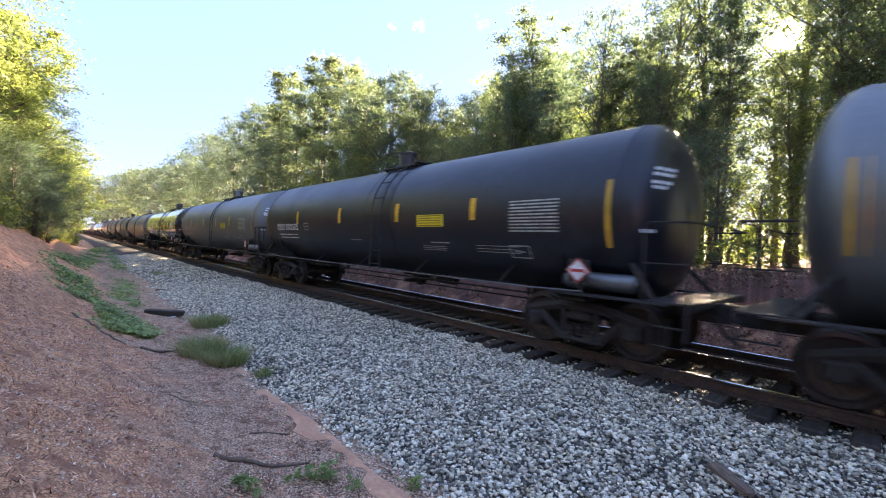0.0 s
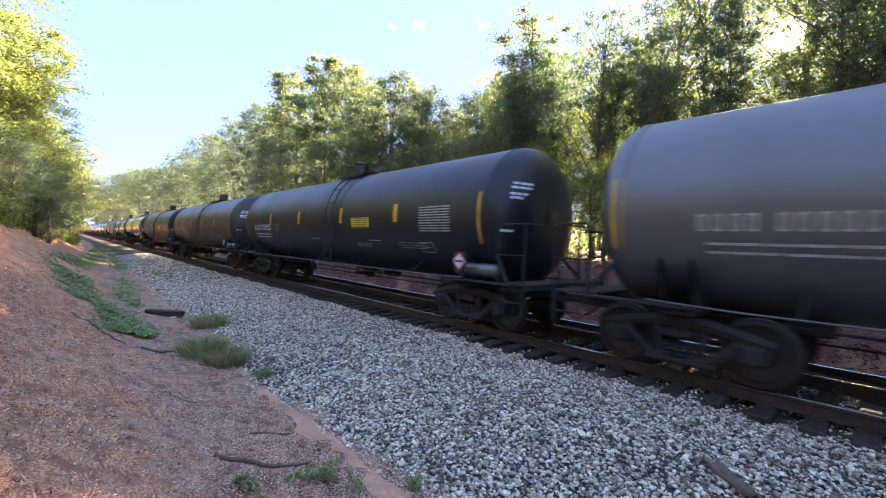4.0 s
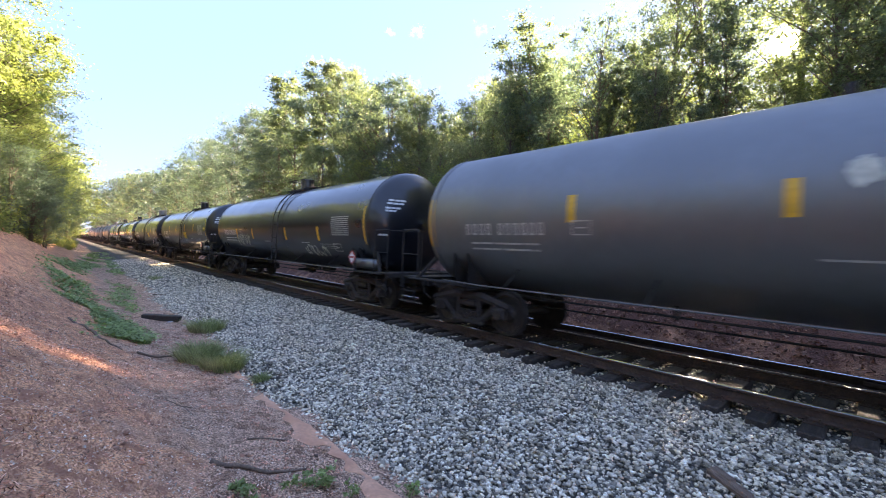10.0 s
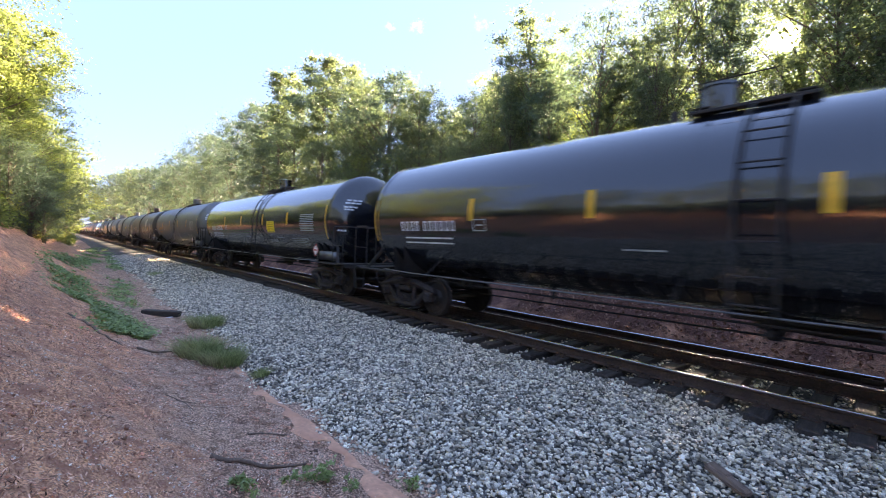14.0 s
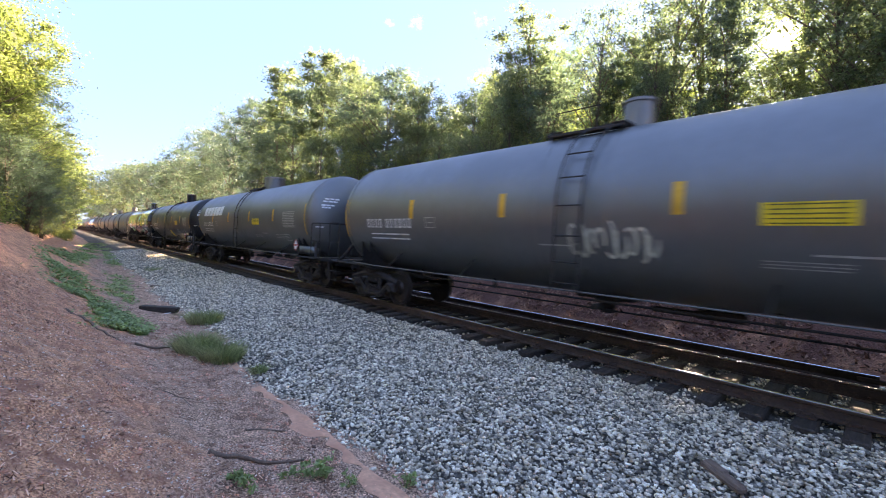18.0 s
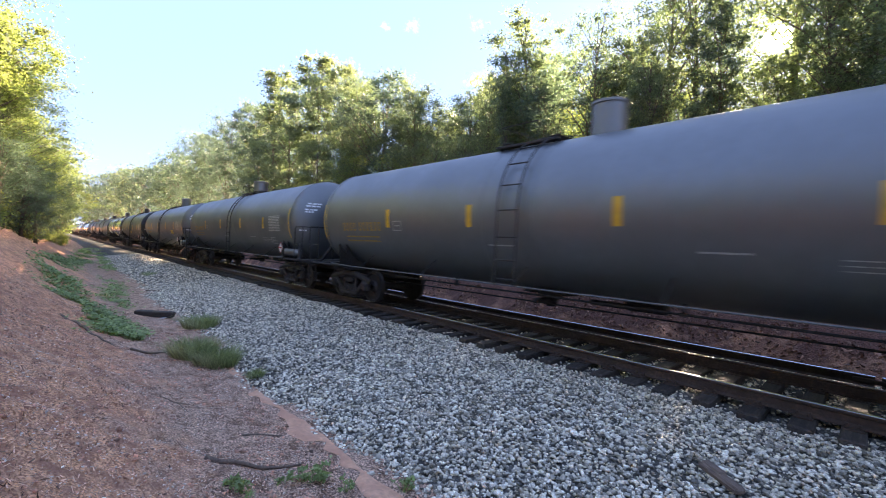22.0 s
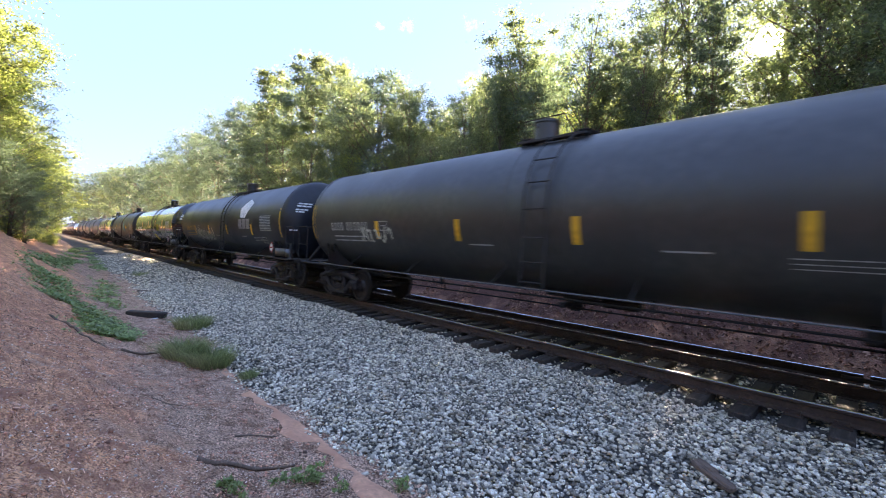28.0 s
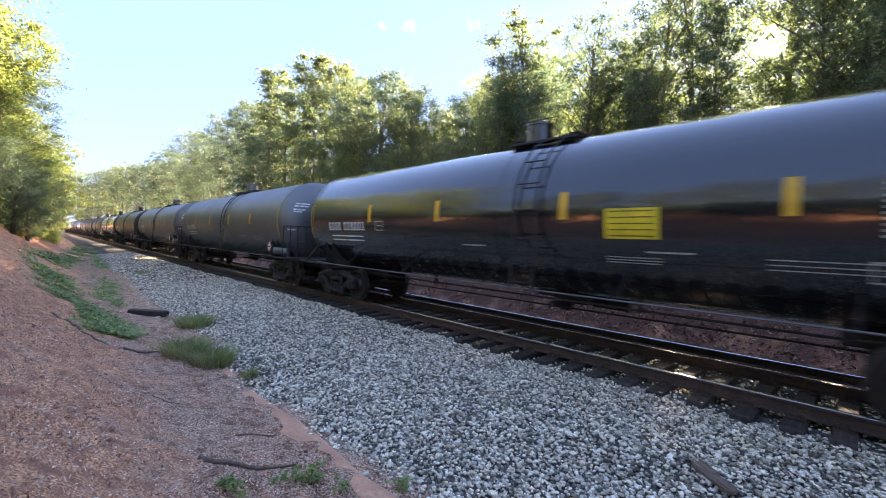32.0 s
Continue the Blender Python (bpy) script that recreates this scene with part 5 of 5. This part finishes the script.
# ---------- plants and litter on the near side ----------
def grass_mesh(n, radius, height, seed, mat, width=0.006):
    r = np.random.default_rng(seed)
    a = r.uniform(0, 6.283, n)
    d = radius * r.uniform(0, 1, n) ** 0.6
    bx, by = d * np.cos(a), d * np.sin(a)
    h = height * r.uniform(0.5, 1.1, n)
    lean = r.normal(0, 0.55, (n, 2)) + np.stack([np.cos(a), np.sin(a)], 1) * 0.5
    side = r.uniform(0, 6.283, n)
    sx, sy = np.cos(side) * width, np.sin(side) * width
    z0 = np.zeros(n) - 0.02
    mx, my = bx + lean[:, 0] * h * 0.35, by + lean[:, 1] * h * 0.35
    tx, ty = bx + lean[:, 0] * h, by + lean[:, 1] * h
    v = np.stack([np.stack([bx - sx, by - sy, z0], 1), np.stack([bx + sx, by + sy, z0], 1), np.stack([mx + sx * 0.8, my + sy * 0.8, h * 0.6], 1), np.stack([mx - sx * 0.8, my - sy * 0.8, h * 0.6], 1),
                  np.stack([tx, ty, h * 0.95], 1), np.stack([tx, ty, h * 0.95 + 0.001], 1)], 1)
    i = np.arange(n)[:, None] * 6
    f = np.concatenate([i + np.array([[0, 1, 2, 3]]), i + np.array([[3, 2, 4, 5]])], 0)
    return raw_mesh("grass", v.reshape(-1, 3), f, mat)


def on_ground(x, y, sink=0.0):
    return (x, y, float(ground_z(x, y)) - sink)


def plants():
    for x, y, rad, h, n in ((-8.9, 2.0, 0.34, 0.38, 1100), (-8.25, 2.25, 0.34, 0.32, 1000), (-11.96, 2.83, 0.38, 0.32, 900), (-7.15, 2.53, 0.12, 0.15, 260), (-27.0, 3.8, 0.3, 0.3, 260)):
        ob = new("grass_tuft", grass_mesh(n, rad, h, int(x * -100), M["grass"]))
        ob.location = on_ground(x, y)
        tagged(ob, "tuft of green wild grass on the bare clay", "grass tuft", "grass tufts beside the ballast")
    r = np.random.default_rng(9)
    for x, y, n, rad in ((-3.68, 1.78, 60, 0.15), (-3.55, 1.93, 30, 0.09), (-3.57, 1.18, 44, 0.13), (-3.04, 2.48, 26, 0.10), (-3.33, 2.03, 14, 0.06)):
        c = [(r.normal(0, rad * 0.6), r.normal(0, rad * 0.6), 0.05 + 0.05 * r.uniform()) for _ in range(8)]
        s = Shape()
        for p in c:
            s.tube([(0, 0, -0.02), (p[0] * 0.6, p[1] * 0.6, p[2] * 0.7), p], [0.004, 0.003, 0.002], 4)
        ob = new("weed")
        ob.location = on_ground(x, y)
        tagged(ob, "small leafy green weed on the dirt", "weed", "weeds on the dirt")
        part("stems", s.mesh("stems", M["weed"]), ob)
        part("leaves", leaf_cloud("leaves", c, [rad * 0.45] * 8, n * 4, 0.026, M["weed"], int(n), 0.5), ob)


def ground_cover():
    """Low creeping green along the bank's foot, in patches."""
    r = np.random.default_rng(14)
    n = 46000
    x = -9.5 - 62 * r.uniform(0, 1, n) ** 1.7
    band = np.interp(-x, [9, 11.6, 14, 18, 24, 40, 72], [1.2, 0.75, 0.3, -0.45, -0.5, 0.4, 1.6])
    y = band - 0.0252 * x + r.normal(0, 0.28, n) + 0.2 * lattice(x, 0 * x, 3.0, 91)
    low = r.uniform(0, 1, n) < 0.25
    y = np.where(low & (x < -15), np.interp(-x, [15, 25, 40, 72], [1.0, 1.5, 2.0, 2.2]) - 0.0252 * x + r.normal(0, 0.22, n), y)
    keep = lattice(x, y, 1.1, 92) + 0.5 * lattice(x, y, 0.4, 93) > -0.05
    x, y = x[keep], y[keep]
    z = ground_z(x, y) + r.uniform(0.0, 0.09, len(x))
    size = 0.024 + 0.0012 * (-x)
    a = r.uniform(0, 6.283, len(x))
    tilt = r.normal(0, 0.35, (len(x), 2))
    u = np.stack([np.cos(a), np.sin(a), tilt[:, 0]], 1) * size[:, None]
    w = np.stack([-np.sin(a), np.cos(a), tilt[:, 1]], 1) * size[:, None] * 0.6
    p = np.stack([x, y, z], 1)
    v = np.stack([p - u, p - w, p + u, p + w], 1).reshape(-1, 3)
    ob = new("ground_cover", raw_mesh("ground_cover", v, np.arange(len(v)).reshape(-1, 4), M["weed"]))
    tagged(ob, "creeping green ground cover on the clay bank", "ground cover", kind="stuff")


def litter():
    """Dry straw, twigs and clods on the earth."""
    r = np.random.default_rng(15)
    n = 80000
    x, y = 0.5 - 15 * r.uniform(0, 1, n) ** 1.5, r.uniform(-3.4, 2.5, n)
    keep = (lattice(x, y, 0.9, 71) > -0.45) & (y < toe_y(x) - 0.12)
    x, y = x[keep], y[keep]
    m = len(x)
    z = ground_z(x, y) + r.uniform(0.001, 0.012, m)
    a = r.uniform(0, 6.283, m)
    ln, wd = 0.005 + 0.026 * r.uniform(0, 1, m) ** 3, r.uniform(0.0012, 0.0034, m)
    rise = r.normal(0, 0.3, m)
    u = np.stack([np.cos(a) * ln, np.sin(a) * ln, rise * ln], 1)
    w = np.stack([-np.sin(a) * wd, np.cos(a) * wd, r.normal(0, 0.5, m) * wd], 1)
    p = np.stack([x, y, z], 1)
    v = np.stack([p - u - w, p - u + w, p + u + w, p + u - w], 1).reshape(-1, 3)
    tagged(new("dry_litter", raw_mesh("dry_litter", v, np.arange(len(v)).reshape(-1, 4), M["litter"])), "dry straw and needle litter on the red earth", "litter", kind="stuff")
    n = 44000
    x, y = 0.5 - 13 * r.uniform(0, 1, n) ** 1.4, r.uniform(-3.4, 2.4, n)
    keep = (lattice(x, y, 0.7, 72) > -0.2) & (y < toe_y(x) - 0.15)
    x, y = x[keep], y[keep]
    p = np.stack([x, y, ground_z(x, y)], 1)
    tagged(new("clods", scatter("clods", p, (0.004 + 0.018 * r.uniform(0, 1, len(p)) ** 2) * (1 + 0.9 * (r.uniform(size=len(p)) > 0.96)), OCT, M["clod"], seed=77, sink=0.35)), "crumbled clods of red-brown earth", "clods", kind="stuff")


def stubble():
    """Short dead stalks standing on the bank, and their roots."""
    r = np.random.default_rng(18)
    n = 60000
    x, y = 0.5 - 15 * r.uniform(0, 1, n) ** 1.35, r.uniform(-3.4, 2.2, n)
    keep = (lattice(x, y, 0.45, 75) + 0.6 * lattice(x, y, 1.6, 76) > -0.1) & (y < toe_y(x) - 0.3)
    x, y = x[keep], y[keep]
    m = len(x)
    h = 0.010 + 0.035 * r.uniform(0, 1, m) ** 2
    a, w = r.uniform(0, 6.283, m), r.uniform(0.002, 0.006, m)
    side = np.stack([np.cos(a) * w, np.sin(a) * w, np.zeros(m)], 1)
    p = np.stack([x, y, ground_z(x, y) - 0.004], 1)
    tip = p + np.stack([r.normal(0, 0.6, m) * h, r.normal(0, 0.6, m) * h, h], 1)
    v = np.stack([p - side, p + side, tip], 1).reshape(-1, 3)
    tagged(new("stubble", raw_mesh("stubble", v, np.arange(len(v)).reshape(-1, 3), M["stalk"])), "short dead brown stalks on the red bank", "stubble", kind="stuff")


def far_bank_litter():
    """Dead leaves and clods on the clay bank beyond the track."""
    r = np.random.default_rng(19)
    n = 16000
    x, y = 3 - 26 * r.uniform(0, 1, n) ** 1.2, r.uniform(10.7, 13.6, n)
    keep = lattice(x, y, 0.8, 77) > -0.35
    x, y = x[keep], y[keep]
    p = np.stack([x, y, ground_z(x, y) + 0.02], 1)
    tagged(new("dead_leaves", leaf_mesh("dead_leaves", p, 0.055, M["stalk"], r, 0.3)), "brown dead leaves on the far clay bank", "litter", kind="stuff")


def washed_clay():
    """Pale clay washed out along the ballast's edge, in ragged tongues."""
    xs = np.arange(-8.3, -1.6, 0.04)
    rows = np.linspace(0, 1, 10)
    wide = 0.02 + 0.30 * lattice(xs, 0 * xs, 0.7, 81) + 0.10 * lattice(xs, 0 * xs, 0.2, 82)
    wide *= np.clip((xs + 8.3) / 1.0, 0.05, 1) * np.clip((-1.6 - xs) / 0.6, 0.05, 1)
    top = toe_y(xs) + 0.03
    y = top[:, None] - np.maximum(0.004, wide)[:, None] * rows[None, :]
    x = np.repeat(xs[:, None], 10, 1)
    z = ground_z(x, y) + 0.005 + 0.012 * np.sin(np.pi * rows)[None, :]
    v = np.stack([x, y, z], -1).reshape(-1, 3)
    i = (np.arange(len(xs) - 1)[:, None] * 10 + np.arange(9)[None, :]).ravel()
    tagged(new("washed_clay", raw_mesh("washed_clay", v, np.stack([i, i + 10, i + 11, i + 1], 1), M["pale_sand"], True)), "smooth salmon-pink clay washed out along the ballast edge", "clay", kind="structure")


def stick(points, r0, label="weathered stick lying on the dirt"):
    rnd, fine = random.Random(int(-points[0][0] * 1000)), []
    for a, b in zip(points, points[1:]):
        fine += [tuple(a[k] + (b[k] - a[k]) * j / 4 + (rnd.uniform(-0.35, 0.35) * r0 if k < 2 else 0) for k in range(3)) for j in range(4)]
    fine.append(points[-1])
    pts = [(x, y, float(ground_z(x, y)) + h * 0.7) for x, y, h in fine]
    tagged(new("stick", Shape().tube(pts, [r0 * (1 - 0.55 * i / (len(pts) - 1)) * rnd.uniform(0.75, 1.1) for i in range(len(pts))], 7).mesh("stick", M["old_wood"], True)), label, "stick", "sticks on the dirt")


def loose_things():
    plank = new("timber_offcut", Shape().box((0, 0, 0), (1.0, 0.2, 0.16), 0.02).box((0.46, 0.02, 0.03), (0.12, 0.16, 0.08), 0.02).mesh("timber_offcut", M["tie"]))
    plank.matrix_basis = pose(-13.88, 2.13, float(ground_z(-13.88, 2.13)) + 0.07, 2, 1, 50)
    tagged(plank, "dark creosoted timber offcut lying on the clay", "timber")
    chunk = new("broken_tie_piece", Shape().box((0, 0, 0), (0.46, 0.11, 0.07), 0.02).box((-0.1, 0.02, 0.02), (0.24, 0.10, 0.06), 0.02).mesh("broken_tie_piece", M["old_wood"]))
    chunk.matrix_basis = pose(-1.0, 4.7, float(bed_z(-1.0, 4.7)) + 0.05, 4, 3, -33)
    tagged(chunk, "dark broken piece of tie wood on the ballast", "wood")
    stick([(-4.15, 1.05, 0.02), (-4.1, 1.35, 0.035), (-4.05, 1.6, 0.025), (-3.98, 1.9, 0.02)], 0.026)
    stick([(-4.92, 1.62, 0.015), (-4.84, 1.8, 0.02), (-4.72, 2.02, 0.012)], 0.014)
    stick([(-9.22, 1.08, 0.02), (-9.3, 1.4, 0.03), (-9.36, 1.72, 0.02)], 0.03)
    stick([(-6.38, 1.06, 0.015), (-6.07, 1.20, 0.02), (-5.67, 1.24, 0.012)], 0.009, "thin dry branch lying on the dirt")
    stick([(-6.12, 1.17, 0.02), (-5.92, 1.40, 0.03)], 0.006, "thin dry branch lying on the dirt")
    stick([(-11.3, 0.16, 0.0), (-10.8, 0.36, 0.03), (-10.27, 0.52, 0.02), (-9.7, 0.66, 0.03), (-9.18, 0.85, 0.0)], 0.034, "dark root lying at the bank's foot")
    stick([(-2.59, 0.42, 0.02), (-2.43, 0.66, 0.02)], 0.008)
    stick([(-26.43, 3.27, 0.04), (-25.71, 4.05, 0.05)], 0.05)
    stick([(-20.44, 2.82, 0.04), (-20.13, 3.41, 0.05)], 0.04)

    scrap = new("paper_scrap", Shape().box((0, 0, 0), (0.1, 0.2, 0.012), 0.004).box((0.03, 0.04, 0.012), (0.05, 0.08, 0.012), 0.003).mesh("paper_scrap", M["white"]))
    scrap.matrix_basis = pose(-13.6, 2.3, float(ground_z(-13.6, 2.3)) + 0.015, 8, 5, 20)
    tagged(scrap, "crumpled white paper scrap beside the timber offcut", "paper")
    for i, (x, y, a, b) in enumerate(((-9.45, 1.92, 0.16, 0.09), (-2.5, 2.28, 0.09, 0.07), (-2.86, 2.36, 0.08, 0.06), (-3.5, 2.42, 0.07, 0.05))):
        p = np.array([[x, y, float(ground_z(x, y))]])
        tagged(new("stone", scatter("stone", p, np.array([a / 2]), ICO, M["stone"], seed=90 + i, sink=0.3)), "single pale stone lying on the red clay", "stone", "stones on the clay")


def chips():
    """Pale leaf and bark flakes strewn over the flat strip."""
    r = np.random.default_rng(16)
    n = 30000
    x, y = 0.5 - 14 * r.uniform(0, 1, n) ** 1.3, r.uniform(-3.0, 2.4, n)
    keep = (y < toe_y(x) - 0.15) & (lattice(x, y, 0.6, 74) > -0.3)
    x, y = x[keep], y[keep]
    m = len(x)
    a, s = r.uniform(0, 6.283, m), 0.004 + 0.012 * r.uniform(0, 1, m) ** 2
    u = np.stack([np.cos(a), np.sin(a), r.normal(0, 0.3, m)], 1) * s[:, None]
    w = np.stack([-np.sin(a), np.cos(a), r.normal(0, 0.3, m)], 1) * s[:, None] * 0.6
    p = np.stack([x, y, ground_z(x, y) + 0.008], 1)
    v = np.stack([p - u, p - w, p + u, p + w], 1).reshape(-1, 3)
    tagged(new("pale_chips", raw_mesh("pale_chips", v, np.arange(len(v)).reshape(-1, 4), M["chip"])), "pale dry leaf flakes strewn over the soil", "litter", kind="stuff")


plants()
chips()
ground_cover()
litter()
stubble()
far_bank_litter()
washed_clay()
loose_things()


# ---------- far woods ----------
def far_woods():
    """Closed foliage deeper in the wood and down the line."""
    r = np.random.default_rng(33)
    c, rad = [], []
    for i in range(260):
        x = 40 - 240 * (i / 260) + r.uniform(-2, 2)
        y = r.uniform(38, 58)
        for _ in range(3):
            c.append((x + r.uniform(-2, 2), y + r.uniform(-2, 2), r.uniform(1.0, 5.5)))
            rad.append(r.uniform(1.4, 2.6))
    tagged(new("far_woods", leaf_cloud("far_woods", c, rad, 60000, 0.26, M["leaf_sun"], 34)), "closed green foliage deeper in the wood", "woods", kind="stuff")
    c, rad = [], []
    for i in range(150):
        x = 6 - 120 * (i / 150) ** 1.4 + r.uniform(-0.5, 0.5)
        y = r.uniform(12.8, 16.5)
        c.append((x, y, 1.4 + r.uniform(0.1, 1.3)))
        rad.append(r.uniform(0.4, 0.9))
        c.append((x + r.uniform(-1, 1), r.uniform(17, 29), 1.7 + r.uniform(0.1, 4.2)))
        rad.append(r.uniform(0.9, 1.7))
    for i in range(110):
        c.append((r.uniform(-9, 5), r.uniform(17, 26), 1.5 + 3.2 * r.uniform(0, 1) ** 1.3))
        rad.append(r.uniform(0.5, 0.9))
    tagged(new("undergrowth", leaf_cloud("undergrowth", c, rad, 90000, 0.09, M["leaf_sun"], 35)), "leafy undergrowth along the top of the clay bank", "undergrowth", kind="stuff")
    c, rad = [], []
    for i in range(240):
        x = -42 + 66 * i / 240
        y = r.uniform(-10, -3.2 if x < -14 else min(-1.6, 0.08 * x - 1.6))
        c.append((x, y, float(ground_z(x, y)) + r.uniform(0.0, 0.6)))
        rad.append(r.uniform(0.6, 1.1))
    for i in range(420):
        x = -17 + 30 * i / 420
        y = r.uniform(-7, min(-1.3, 0.1 * x - 1.3))
        c.append((x, y, float(ground_z(x, y)) + r.uniform(0.0, 0.7)))
        rad.append(r.uniform(0.6, 1.0))
    tagged(new("bank_shrubs", leaf_cloud("bank_shrubs", c, rad, 100000, 0.15, M["leaf_dark"], 37)), "low green shrubs behind the crest of the bank", "shrubs", kind="stuff")
    c, rad = [], []
    for i in range(190):
        x = -11 - 90 * (i / 190) ** 1.3 + r.uniform(-0.5, 0.5)
        y = r.uniform(-5.2, -2.7) + min(2.0, (-x - 11) * 0.03) - 0.0252 * x
        c.append((x, y, float(ground_z(x, y)) + r.uniform(0.1, 1.1)))
        rad.append(r.uniform(0.4, 0.85))
    tagged(new("bank_brush", leaf_cloud("bank_brush", c, rad, 50000, 0.075, M["leaf_sun"], 36)), "leafy brush along the top of the cut bank", "brush", kind="stuff")


far_woods()


# ---------- the sun itself, far off ----------
def sun_ball():
    s = Shape().lathe([(-34 * math.cos(math.pi * i / 12), max(0.01, 34 * math.sin(math.pi * i / 12))) for i in range(13)], "z", 24)
    m = bpy.data.materials.new("sun_glow")
    m.use_nodes = True
    n = m.node_tree.nodes
    e = n.new("ShaderNodeEmission")
    e.inputs[0].default_value, e.inputs[1].default_value = (1, 0.86, 0.62, 1), 30
    m.node_tree.links.new(e.outputs[0], n["Material Output"].inputs[0])
    ob = new("backdrop_sun", s.mesh("backdrop_sun", m, True))
    ob.location = SUN_DIR * 1500
    ob.visible_shadow = False
    tagged(ob, "low white evening sun behind the leaves", "sun", kind="structure")


sun_ball()


def clouds():
    """Three small puffs of white cloud, far off."""
    m = bpy.data.materials.new("cloud_white")
    m.use_nodes = True
    n = m.node_tree.nodes
    e = n.new("ShaderNodeEmission")
    e.inputs[0].default_value, e.inputs[1].default_value = (0.70, 0.76, 1.0, 1), 0.085
    m.node_tree.links.new(e.outputs[0], n["Material Output"].inputs[0])
    r = np.random.default_rng(51)
    for x, y, z, rad, count in ((-1474, 994, 917, 17, 500), (-1401, 1087, 927, 23, 900), (-1209, 1282, 947, 24, 500)):
        c = r.normal(0, 0.6, (10, 3)) * rad * np.array([1, 1, 0.6])
        ob = new("backdrop_cloud", leaf_cloud("backdrop_cloud", c, [rad * 0.6] * 10, count, 2.2, m, 52, 0.8, 0.0))
        ob.location = (x, y, z)
        ob.visible_shadow = False
        tagged(ob, "small puff of white cloud in the clear sky", "cloud", kind="structure")


clouds()


# ---------- what moves ----------
def motions():
    for car, s in CARS:
        walk(car, [(t, pose(s + run(t), TRACK_Y, 0)) for t in [0.25 * i for i in range(9)] + list(range(3, 33))])
    for sg in (-1, 1):
        first = WHEELS[sg][0]
        walk(first, [(i / FPS, pose(sg * 0.89, 0, R_WHEEL, 0, math.degrees(run(i / FPS) / R_WHEEL), 0)) for i in range(32 * FPS + 1)])
        for w in WHEELS[sg][1:]:
            w.rotation_mode = "QUATERNION"
            keys = w.animation_data_create()
            keys.action = first.animation_data.action
            keys.action_slot = first.animation_data.action_slot


motions()
